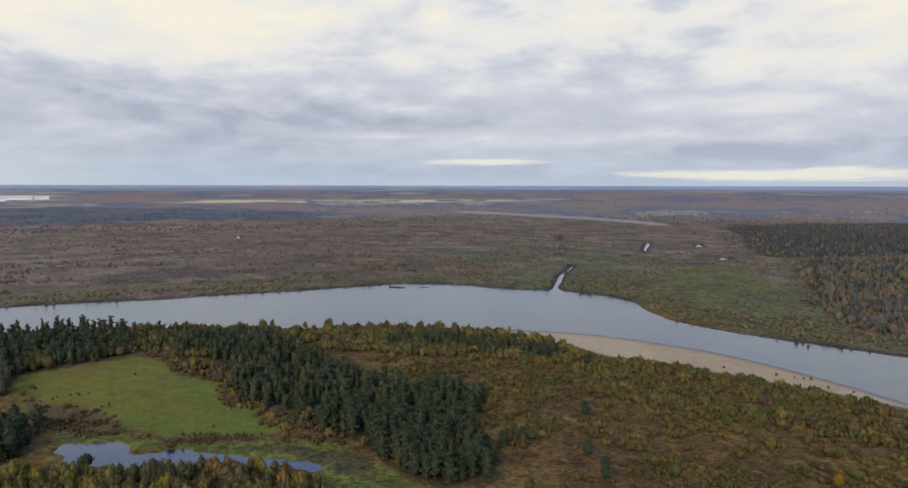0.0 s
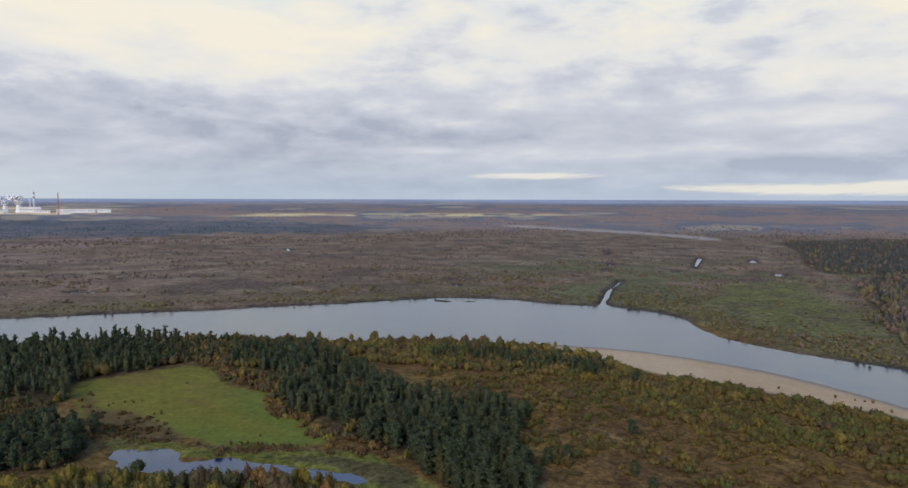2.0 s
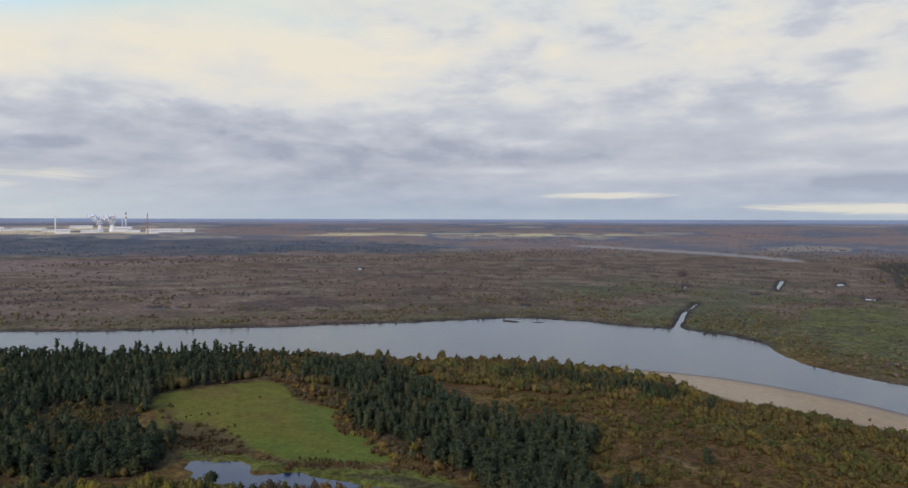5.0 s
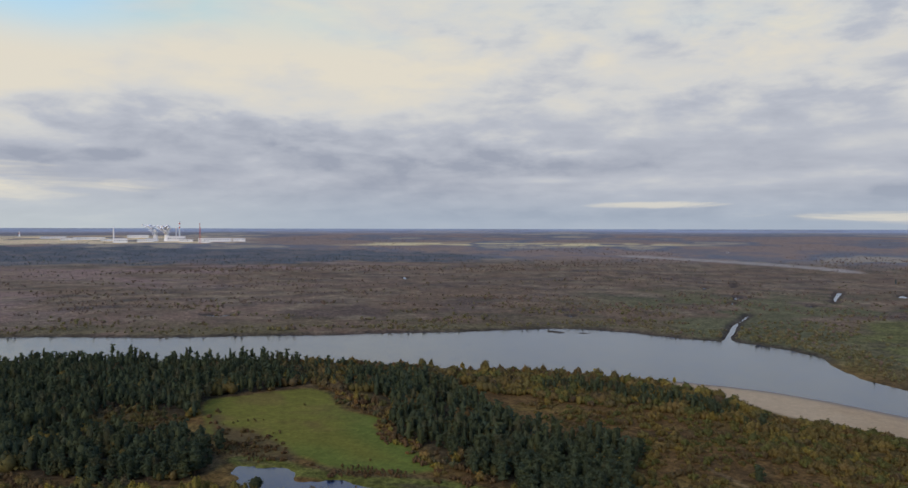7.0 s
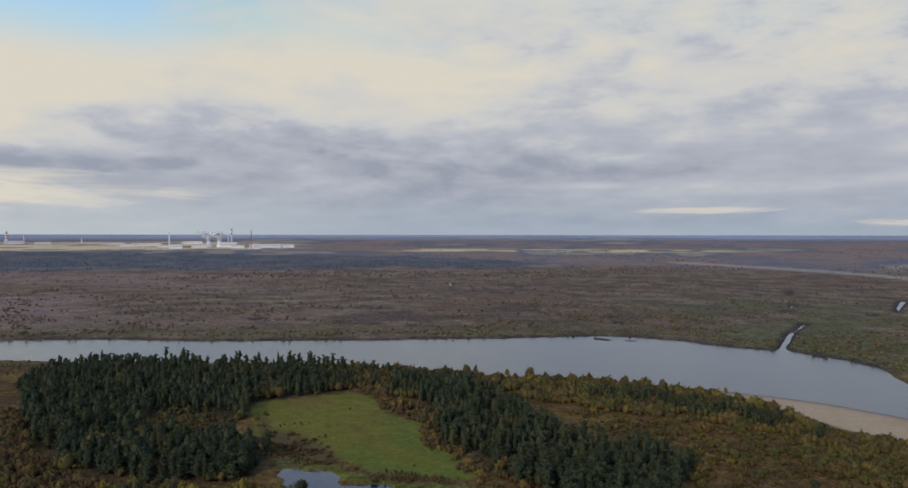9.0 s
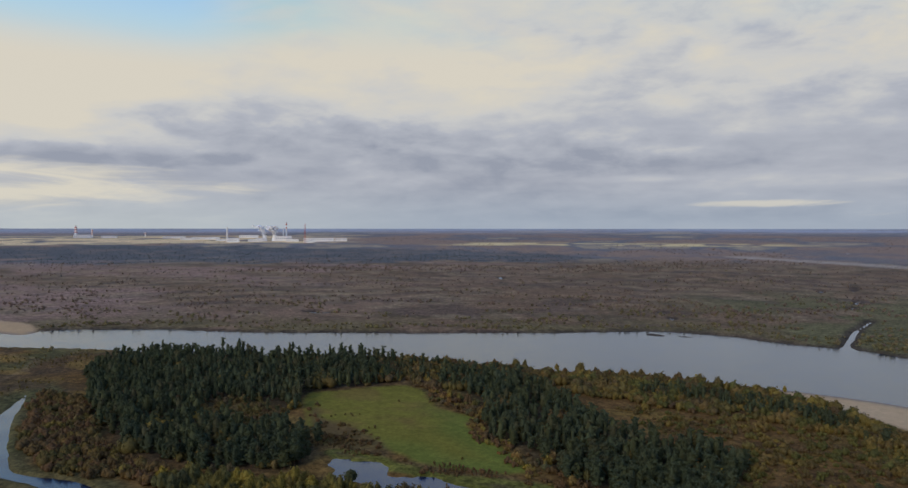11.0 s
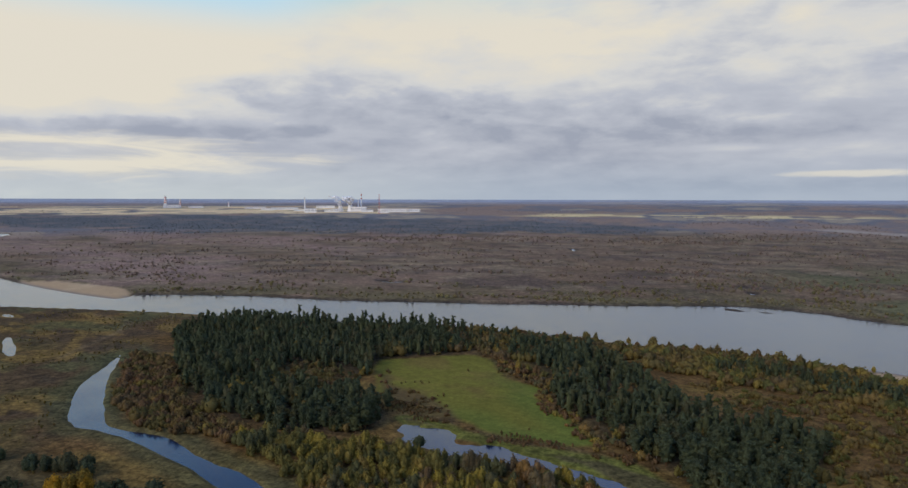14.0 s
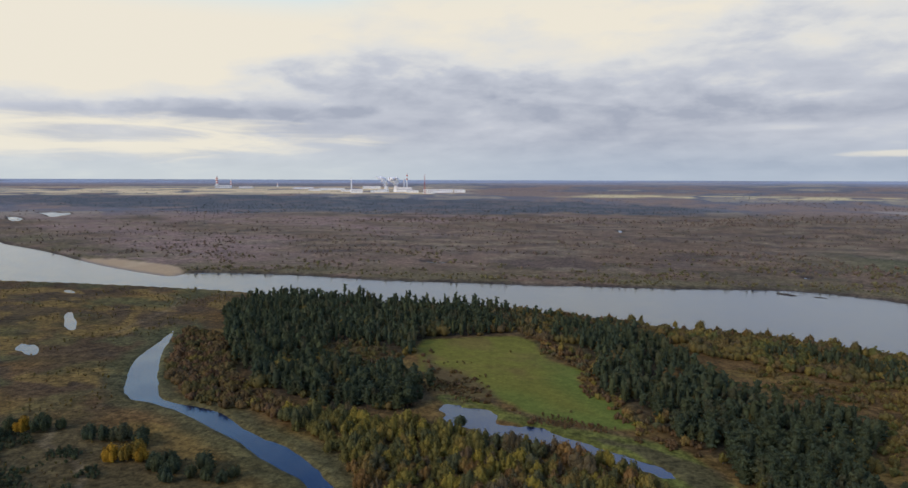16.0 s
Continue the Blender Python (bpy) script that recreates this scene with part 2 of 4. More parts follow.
BROWN_STRIPS = [[(-214, 322), (-216, 339), (-197, 313), (-173, 309), (-140, 286), (-136, 266), (-159, 266), (-190, 297)], [(-134, 273), (-108, 270), (-64, 273), (-52, 264), (-84, 261), (-113, 262)]]
STRAW = [[(-412, 255), (-421, 279), (-469, 308), (-510, 355), (-512, 371), (-496, 333), (-466, 297), (-435, 271)], [(-373, 206), (-320, 195), (-317, 189), (-364, 198)]]
TRACKS = [[(40, 312), (55, 291), (74, 267), (90, 246), (103, 232)], [(-275, 146), (-265, 138), (-251, 137), (-235, 135), (-219, 128), (-212, 120)], [(400, 905), (370, 820), (341, 740), (350, 690)], [(-560, 380), (-500, 372), (-470, 340), (-440, 290), (-425, 266)]]



def smooth(poly, times=2):
    p = np.array(poly, float)
    for _ in range(times):
        q = np.roll(p, -1, 0)
        p = np.stack([0.75 * p + 0.25 * q, 0.25 * p + 0.75 * q], 1).reshape(-1, 2)
    return p


def inside(poly, x, y, rounds=1):
    """Signed distance to the outline, positive inside."""
    p = smooth(poly, rounds)
    x, y = np.asarray(x, float), np.asarray(y, float)
    out = np.full(x.shape, -1e4)
    lo, hi = p.min(0) - 160, p.max(0) + 160
    near = (x > lo[0]) & (x < hi[0]) & (y > lo[1]) & (y < hi[1])
    px, py = x[near], y[near]
    best = np.full(px.shape, 1e12)
    odd = np.zeros(px.shape, bool)
    for (ax, ay), (bx, by) in zip(p, np.roll(p, -1, 0)):
        dx, dy = bx - ax, by - ay
        s = np.clip(((px - ax) * dx + (py - ay) * dy) / (dx * dx + dy * dy + 1e-9), 0, 1)
        best = np.minimum(best, (px - ax - s * dx) ** 2 + (py - ay - s * dy) ** 2)
        cross = (ay > py) != (by > py)
        odd ^= cross & (px < ax + (py - ay) * dx / (dy if dy else 1e-9))
    out[near] = np.where(odd, 1, -1) * np.sqrt(best)
    return out


GRID = np.random.RandomState(3).rand(256, 256)


def value(x, y):
    xi, yi = np.floor(x).astype(int), np.floor(y).astype(int)
    fx, fy = x - xi, y - yi
    fx, fy = fx * fx * (3 - 2 * fx), fy * fy * (3 - 2 * fy)
    a, b = GRID[xi & 255, yi & 255], GRID[(xi + 1) & 255, yi & 255]
    c, d = GRID[xi & 255, (yi + 1) & 255], GRID[(xi + 1) & 255, (yi + 1) & 255]
    return (a * (1 - fx) + b * fx) * (1 - fy) + (c * (1 - fx) + d * fx) * fy


def fbm(x, y, size, octaves=4):
    """Noise from 0 to 1 whose largest forms are about size metres."""
    x, y = np.asarray(x, float) / size + 31.7, np.asarray(y, float) / size + 11.3
    s, a, n = 0.0, 1.0, 0.0
    for _ in range(octaves):
        s, n = s + a * value(x, y), n + a
        x, y, a = x * 2.03 + 17.1, y * 2.03 + 5.7, a * 0.5
    return s / n


def step(v, a, b):
    t = np.clip((np.asarray(v, float) - a) / (b - a), 0, 1)
    return t * t * (3 - 2 * t)


def true_range(d):
    """Ground range that shows at the depression of the place d metres out."""
    d = np.asarray(d, float)
    q = np.clip((d - FAR) / REACH, 0, 0.995)
    return np.where(d < FAR, d, FAR + REACH * q / (1 - q))


def land(x, y):
    """Height of the ground."""
    x, y = np.asarray(x, float), np.asarray(y, float)
    d = np.hypot(x, y)
    edge = (fbm(x, y, 9, 3) - 0.5) * 5 + (fbm(x, y, 40, 2) - 0.5) * 5
    level = 0.7 + (fbm(x, y, 60) - 0.5) * 0.9 + step(y - 0.2 * x, 480, 640) * 1.4
    wet = inside(RIVER, x, y, 2) + edge * np.where(y > 520, 1, 0.35)
    for isle in (ISLAND, ISLET):
        wet = np.minimum(wet, -inside(isle, x, y) + edge * 0.5)
    wet = np.maximum(wet, inside(INLET, x, y) - 1.3 + edge * 0.35)
    wet = np.maximum(wet, inside(CREEK, x, y, 1) - 0.2 + edge * 0.45)
    wet = np.maximum(wet, inside(POND, x, y) - 0.8 + (fbm(x + 40, y, 4.5, 3) - 0.5) * 5)
    for pool in POOLS:
        wet = np.maximum(wet, inside(pool, x, y) + (-0.6 if pool[0][1] > 600 else -0.2) + edge * 0.5)
    sandy = np.maximum(inside(SAND, x, y), inside(BAR, x, y))
    slope = np.where(sandy > -4, 0.06, 0.35)
    h = np.clip(-wet * slope, -2.2, level)
    rise = EYE_Z * (1 - d / np.maximum(true_range(d), 1.0))
    return h + np.where(d > FAR, rise, 0), wet


def spot(x, y):
    return float(land(np.array([x]), np.array([y]))[0][0])


# ---- materials ----
def material(name, build):
    m = bpy.data.materials.new(name)
    m.use_nodes = True
    build(Nodes(m.node_tree))
    return m


def surface(w, color, rough=0.8, bump=None, strength=0.3, distance=0.1, **more):
    inputs = {"Base Color": color, "Roughness": rough, "Specular IOR Level": 0.08}
    inputs.update(more)
    if bump is not None:
        inputs["Normal"] = w.add("ShaderNodeBump", {"Strength": strength, "Distance": distance, "Height": bump})
    b = w.add("ShaderNodeBsdfPrincipled", inputs)
    w.add("ShaderNodeOutputMaterial", {"Surface": b})


def ground_nodes(w):
    co = w.add("ShaderNodeTexCoord").outputs["Object"]
    cover = w.add("ShaderNodeAttribute", attribute_name="cover", name="cover").outputs["Color"]
    tufts = w.noise(co, 0.8, 5.0, 0.75)
    clumps = w.noise(co, 0.16, 5.0, 0.65, 0.4)
    patch = w.noise(co, 0.035, 5.0, 0.6, 0.8)
    bunch = w.noise(co, 0.38, 3.0, 0.6, 0.5)
    k = w.math("MULTIPLY", w.span(tufts, 0.28, 0.75, 0.62, 1.38), w.span(clumps, 0.3, 0.7, 0.66, 1.3))
    k = w.math("MULTIPLY", k, w.span(bunch, 0.34, 0.62, 0.66, 1.26))
    k = w.math("MULTIPLY", k, w.span(patch, 0.3, 0.7, 0.82, 1.2))
    rank = w.tree.nodes["cover"].outputs["Alpha"]
    k = w.math("ADD", 1.0, w.math("MULTIPLY", w.math("SUBTRACT", k, 1.0), rank))
    grey = w.add("ShaderNodeCombineColor", {0: k, 1: k, 2: k})
    surface(w, w.mix(1.0, cover, grey, "MULTIPLY"), 0.95, w.math("MULTIPLY", w.math("ADD", tufts, clumps), rank), 0.5, 0.4)


def water_nodes(w):
    co = w.add("ShaderNodeTexCoord").outputs["Object"]
    ripple = w.noise(co, 0.9, 3.0, 0.6)
    swell = w.noise(co, 0.05, 3.0, 0.5)
    rough = w.span(swell, 0.35, 0.65, 0.10, 0.19)
    bump = w.add("ShaderNodeBump", {"Strength": 0.5, "Distance": 0.14, "Height": ripple})
    deep = w.add("ShaderNodeBsdfDiffuse", {"Color": rgb(0.005, 0.018, 0.046), "Normal": bump})
    gloss = w.add("ShaderNodeBsdfGlossy", {"Color": rgb(0.88, 0.94, 1.0), "Roughness": rough, "Normal": bump})
    share = w.add("ShaderNodeFresnel", {"IOR": 1.85})
    both = w.add("ShaderNodeMixShader", {0: share, 1: deep, 2: gloss})
    w.add("ShaderNodeOutputMaterial", {"Surface": both})


def leaf_nodes(stops, rough=0.75, through_share=0.3):
    def build(w):
        own = w.add("ShaderNodeAttribute", attribute_name="hue").outputs["Fac"]
        rnd = w.add("ShaderNodeObjectInfo").outputs["Random"]
        t = w.math("FRACT", w.math("ADD", own, rnd))
        ramp = w.add("ShaderNodeValToRGB", {0: t})
        el = ramp.color_ramp.elements
        while len(el) < len(stops):
            el.new(0.5)
        for e, (p, c) in zip(el, stops):
            e.position, e.color = p, rgb(*c)
        bit = w.add("ShaderNodeNewGeometry").outputs["Random Per Island"]
        co = w.add("ShaderNodeTexCoord").outputs["Object"]
        fine = w.noise(co, 2.6, 4.0, 0.75)
        k = w.math("MULTIPLY", w.span(bit, 0.0, 1.0, 0.78, 1.2), w.span(fine, 0.3, 0.72, 0.66, 1.34))
        grey = w.add("ShaderNodeCombineColor", {0: k, 1: k, 2: k})
        color = w.mix(1.0, ramp.outputs[0], grey, "MULTIPLY")
        bump = w.add("ShaderNodeBump", {"Strength": 0.8, "Distance": 0.5, "Height": fine})
        top = w.add("ShaderNodeBsdfPrincipled", {"Base Color": color, "Roughness": rough, "Specular IOR Level": 0.06, "Normal": bump})
        under = w.add("ShaderNodeBsdfTranslucent", {"Color": color})
        both = w.add("ShaderNodeMixShader", {0: through_share, 1: top, 2: under})
        w.add("ShaderNodeOutputMaterial", {"Surface": both})
    return build


def bark_nodes(a, b):
    def build(w):
        co = w.add("ShaderNodeTexCoord").outputs["Object"]
        n = w.noise(co, 3.0, 4.0, 0.7)
        surface(w, w.mix(w.span(n, 0.35, 0.65), rgb(*a), rgb(*b)), 0.9, n, 0.5, 0.05)
    return build


def plain_nodes(color, vary=0.2, size=0.2, rough=0.7):
    def build(w):
        co = w.add("ShaderNodeTexCoord").outputs["Object"]
        k = w.span(w.noise(co, size, 5.0, 0.6), 0.3, 0.7, 1 - vary, 1 + vary * 0.4)
        grey = w.add("ShaderNodeCombineColor", {0: k, 1: k, 2: k})
        surface(w, w.mix(1.0, rgb(*color), grey, "MULTIPLY"), rough)
    return build


GROUND = material("moor_ground", ground_nodes)
WATER = material("river_water", water_nodes)
NEEDLES = material("pine_needles", leaf_nodes([(0.0, (0.072, 0.087, 0.047)), (0.35, (0.084, 0.101, 0.048)), (0.6, (0.075, 0.096, 0.054)), (0.85, (0.093, 0.106, 0.047)), (1.0, (0.104, 0.101, 0.052))]))
AUTUMN = material("autumn_leaves", leaf_nodes([(0.0, (0.177, 0.117, 0.046)), (0.22, (0.171, 0.135, 0.044)), (0.42, (0.138, 0.119, 0.040)), (0.62, (0.156, 0.107, 0.055)), (0.78, (0.165, 0.128, 0.046)), (0.9, (0.256, 0.192, 0.046)), (1.0, (0.186, 0.117, 0.046))]))
WILLOW = material("willow_leaves", leaf_nodes([(0.0, (0.165, 0.147, 0.046)), (0.2, (0.210, 0.177, 0.048)), (0.38, (0.365, 0.281, 0.050)), (0.50, (0.254, 0.182, 0.054)), (0.62, (0.276, 0.156, 0.054)), (0.74, (0.188, 0.133, 0.069)), (0.88, (0.124, 0.126, 0.056)), (1.0, (0.155, 0.145, 0.048))]))
GREEN_SCRUB = material("green_scrub_leaves", leaf_nodes([(0.0, (0.119, 0.120, 0.040)), (0.4, (0.159, 0.152, 0.043)), (0.7, (0.200, 0.138, 0.049)), (1.0, (0.253, 0.200, 0.047))]))
BARE = material("bare_twigs", leaf_nodes([(0.0, (0.165, 0.099, 0.048)), (0.4, (0.200, 0.122, 0.056)), (0.7, (0.149, 0.101, 0.045)), (1.0, (0.179, 0.124, 0.046))]))
# far foliage: haze and lifted shade put into paler, bluer leaf colours
HAZED_SPRUCE = material("hazed_spruce_needles", leaf_nodes([(0.0, (0.096, 0.114, 0.104)), (0.5, (0.117, 0.134, 0.120)), (1.0, (0.140, 0.148, 0.118))]))
HAZED_BARE = material("hazed_bare_twigs", leaf_nodes([(0.0, (0.235, 0.169, 0.128)), (0.4, (0.269, 0.195, 0.144)), (0.7, (0.215, 0.164, 0.118)), (1.0, (0.249, 0.184, 0.122))]))
HAZED_OLIVE = material("hazed_olive_leaves", leaf_nodes([(0.0, (0.189, 0.170, 0.080)), (0.4, (0.230, 0.205, 0.088)), (0.7, (0.223, 0.176, 0.095)), (1.0, (0.250, 0.219, 0.088))]))
HAZED_AUTUMN = material("hazed_autumn_leaves", leaf_nodes([(0.0, (0.241, 0.194, 0.108)), (0.3, (0.201, 0.180, 0.113)), (0.6, (0.297, 0.246, 0.105)), (1.0, (0.218, 0.166, 0.110))]))
GOLD = material("golden_leaves", leaf_nodes([(0.0, (0.442, 0.256, 0.028)), (0.6, (0.338, 0.206, 0.030)), (1.0, (0.247, 0.175, 0.038))]))
BARK = material("pine_bark", bark_nodes((0.10, 0.06, 0.035), (0.16, 0.085, 0.045)))
PALE_BARK = material("pale_bark", bark_nodes((0.30, 0.28, 0.25), (0.12, 0.10, 0.085)))
WHITE_WALL = material("white_cladding", plain_nodes((0.92, 0.90, 0.84), 0.08, 0.03))
GREY_ROOF = material("grey_roofing", plain_nodes((0.35, 0.35, 0.36), 0.25, 0.05))
RED_PAINT = material("red_paint", plain_nodes((0.55, 0.10, 0.06), 0.2, 0.1))
STEAM = material("white_steam", plain_nodes((0.92, 0.91, 0.88), 0.05, 0.02, 1.0))
GLASS = material("dark_glazing", plain_nodes((0.08, 0.09, 0.11), 0.2, 0.1, 0.2))


# ---- mesh tools ----
def quads(name, verts, faces, mats, index=None, hue=None, soft=False):
    """One mesh from arrays of vertices and quads."""
    verts, faces = np.asarray(verts, np.float32), np.asarray(faces, np.int32)
    me = bpy.data.meshes.new(name)
    me.vertices.add(len(verts))
    me.vertices.foreach_set("co", verts.ravel())
    me.loops.add(faces.size)
    me.loops.foreach_set("vertex_index", faces.ravel())
    me.polygons.add(len(faces))
    me.polygons.foreach_set("loop_start", np.arange(0, faces.size, 4, dtype=np.int32))
    for m in mats:
        me.materials.append(m)
    if index is not None:
        me.polygons.foreach_set("material_index", np.asarray(index, np.int32))
    me.polygons.foreach_set("use_smooth", np.full(len(faces), soft))
    if hue is not None:
        me.attributes.new("hue", "FLOAT", "POINT").data.foreach_set("value", np.asarray(hue, np.float32))
    me.update(calc_edges=True)
    return me


def part(name, me, parent, label=""):
    ob = new(name, me)
    ob.parent = parent
    return tagged(ob, label)


def boughs(rs, centers, size, tilt=0.9):
    """Small leaf sprays, one folded blade each, round the given centres."""
    n = len(centers)
    a, t = rs.rand(n) * 2 * np.pi, (rs.rand(n) - 0.5) * 2 * tilt
    u = np.stack([np.cos(a) * np.cos(t), np.sin(a) * np.cos(t), np.sin(t)], 1)
    b = rs.rand(n) * 2 * np.pi
    r = np.stack([np.cos(b), np.sin(b), rs.rand(n) - 0.2], 1)
    v = np.cross(u, r)
    v /= np.linalg.norm(v, axis=1)[:, None] + 1e-6
    s = (size * (0.6 + 0.8 * rs.rand(n)))[:, None]
    c = np.asarray(centers)
    verts = np.stack([c - u * s, c - v * s * 0.7, c + u * s, c + v * s * 0.7], 1).reshape(-1, 3)
    return verts, np.arange(4 * n).reshape(n, 4)


def shell(rs, centre, profile, rings, sides, ragged):
    """An uneven closed leaf mass: profile gives radius and height from 0 to 1."""
    v, f = [], []
    for i in range(rings + 1):
        r, z = profile(i / rings)
        off = rs.rand() * 6.28
        a = 2 * np.pi * np.arange(sides) / sides + (rs.rand(sides) - 0.5) * 0.5 + off * 0.1
        k = r * (1 + (rs.rand(sides) - 0.5) * ragged)
        v.append(np.stack([np.cos(a) * k, np.sin(a) * k, z + (rs.rand(sides) - 0.5) * ragged * r * 0.5], 1))
    for i in range(rings):
        for j in range(sides):
            k = (j + 1) % sides
            f.append((i * sides + j, i * sides + k, (i + 1) * sides + k, (i + 1) * sides + j))
    return np.concatenate(v) + np.asarray(centre), np.array(f)


def stem(points, radii, sides=5):
    """A tapered limb along the points."""
    verts, faces = [], []
    for i, (p, r) in enumerate(zip(points, radii)):
        for j in range(sides):
            a = 2 * math.pi * j / sides
            verts.append((p[0] + r * math.cos(a), p[1] + r * math.sin(a), p[2]))
        if i:
            for j in range(sides):
                k = (j + 1) % sides
                faces.append(((i - 1) * sides + j, (i - 1) * sides + k, i * sides + k, i * sides + j))
    return np.array(verts), np.array(faces)


def join(pieces):
    vs, fs, n = [], [], 0
    for v, f in pieces:
        vs.append(v)
        fs.append(np.asarray(f) + n)
        n += len(v)
    return np.concatenate(vs), np.concatenate(fs)


def pine_arrays(rs, tall, pads, sprays, bare=0.25, wide=0.21, size=0.4, limbs=True, blunt=1.8):
    """A pine: straight trunk with limbs, and a crown of uneven bough pads with loose sprays standing out of them."""
    lean = (rs.rand(2) - 0.5) * 0.06 * tall
    hs = np.linspace(0, 1, 4 if limbs else 2)
    trunk = [stem([(lean[0] * h, lean[1] * h, tall * 0.93 * h - 0.3) for h in hs], [0.018 * tall * (1 - 0.85 * h) for h in hs], 5 if limbs else 3)]

    def reach(u):
        return tall * wide * max(1 - u ** blunt, 0.0) ** 0.5 * (0.55 + 0.45 * min(1, u * 3)) + 0.1

    crown = [shell(rs, (lean[0] * 0.6, lean[1] * 0.6, 0), lambda u: (reach(u) * 0.62, tall * (bare + (0.97 - bare) * u)), 4, 5, 0.5)]
    tips = []
    for i in range(pads):
        u = min(max((i + rs.rand()) / pads, 0.04), 0.88)
        a, q, h = i * 2.4 + rs.rand() - 0.5, reach(u) * (0.45 + 0.4 * rs.rand()), tall * (bare + (1 - bare) * u)
        r = tall * wide * (0.30 + 0.20 * rs.rand()) * (1.1 - 0.35 * u)
        flat = 0.7 + 0.3 * rs.rand()
        c = np.array([lean[0] * 0.6 + math.cos(a) * q, lean[1] * 0.6 + math.sin(a) * q, h - r * flat * 0.5])
        crown.append(shell(rs, c, lambda v: (r * math.sin(math.pi * (0.12 + 0.8 * v)), r * flat * (1 - math.cos(math.pi * (0.12 + 0.86 * v))) * 0.6), 3, 6 if limbs else 5, 0.55))
        if limbs and i % 3 == 0:
            trunk.append(stem([(0, 0, h - 0.5), c], [0.07, 0.02], 3))
        n = sprays // pads
        t, e = rs.rand(n) * 6.28, np.arcsin(rs.rand(n) * 1.3 - 0.3)
        k = r * (0.85 + 0.5 * rs.rand(n))
        tips.append(c + np.array([0, 0, r * flat * 0.5]) + np.stack([np.cos(t) * np.cos(e) * k, np.sin(t) * np.cos(e) * k, np.sin(e) * k * flat], 1))
    return join(trunk), join(crown + [boughs(rs, np.concatenate(tips), size)])


def leafy_arrays(rs, tall, rings, sprays, lobes=4, wide=0.3, low=0.25, size=0.5, sides=4, fat=0.24):
    """A broadleaved tree or bush: forked stems, dense hearts of foliage and a loose coat of leaf sprays."""
    trunk, crown, tips = [], [], []
    for i in range(lobes):
        a, q = i * 2.4 + rs.rand() * 1.5, (rs.rand() ** 0.5) * (i > 0)
        top = tall * (1 - 0.45 * q * (0.4 + 0.6 * rs.rand()))
        c = np.array([math.cos(a) * q * wide * tall, math.sin(a) * q * wide * tall, 0.0])
        r, foot = tall * fat * (0.75 + 0.5 * rs.rand()), tall * low * (0.6 + 0.6 * rs.rand())
        if i < (lobes if sides > 3 else 1):
            trunk.append(stem([(c[0] * 0.1, c[1] * 0.1, -0.3), (c[0] * 0.45, c[1] * 0.45, top * 0.4), (c[0], c[1], top * 0.8)], [0.014 * tall, 0.010 * tall, 0.004 * tall], sides))
        crown.append(shell(rs, c, lambda u: (0.8 * r * math.sin(math.pi * (0.2 + 0.77 * u)), foot + 0.9 * (top - foot) * (0.5 - 0.5 * math.cos(math.pi * (0.2 + 0.77 * u)))), rings, sides + 2, 0.55))
        n = sprays // lobes
        t, w = rs.rand(n) * 6.28, np.arccos(1 - 2 * (0.12 + 0.88 * rs.rand(n))) / np.pi
        k = r * np.sin(np.pi * w) * (0.7 + 0.45 * rs.rand(n))
        tips.append(np.stack([c[0] + np.cos(t) * k, c[1] + np.sin(t) * k, np.maximum(foot + (top - foot) * (0.5 - 0.5 * np.cos(np.pi * w)) + 0.08 * tall * (rs.rand(n) - 0.3), 0.15)], 1))
    return join(trunk), join(crown + [boughs(rs, np.concatenate(tips), size)])


def forest(name, variants, places, label, category, leaf, bark, rs):
    """Many trees past counting, as one object: places are x, y, scale."""
    vs, fs, ix, hs, n = [], [], [], [], 0
    z = land(places[:, 0], places[:, 1])[0]
    tone = fbm(places[:, 0] + 400, places[:, 1], 22, 3) * 1.9 + 0.35 * rs.rand(len(places))
    for (x, y, s), h, hue in zip(places, z, tone):
        (tv, tf), (cv, cf) = variants[rs.randint(len(variants))]
        a = rs.rand() * 6.28
        c, q = math.cos(a), math.sin(a)
        v = np.concatenate([tv, cv]) * np.array([s, s, s * (0.9 + 0.25 * rs.rand())])
        v = np.stack([v[:, 0] * c - v[:, 1] * q + x, v[:, 0] * q + v[:, 1] * c + y, v[:, 2] + h], 1)
        vs.append(v)
        fs.append(np.concatenate([tf, cf + len(tv)]) + n)
        ix.append(np.concatenate([np.zeros(len(tf), int), np.ones(len(cf), int)]))
        hs.append(np.full(len(v), hue))
        n += len(v)
    ob = new(name, quads(name, np.concatenate(vs), np.concatenate(fs), [bark, leaf], np.concatenate(ix), np.concatenate(hs), True))
    return tagged(ob, label, category, kind="stuff")


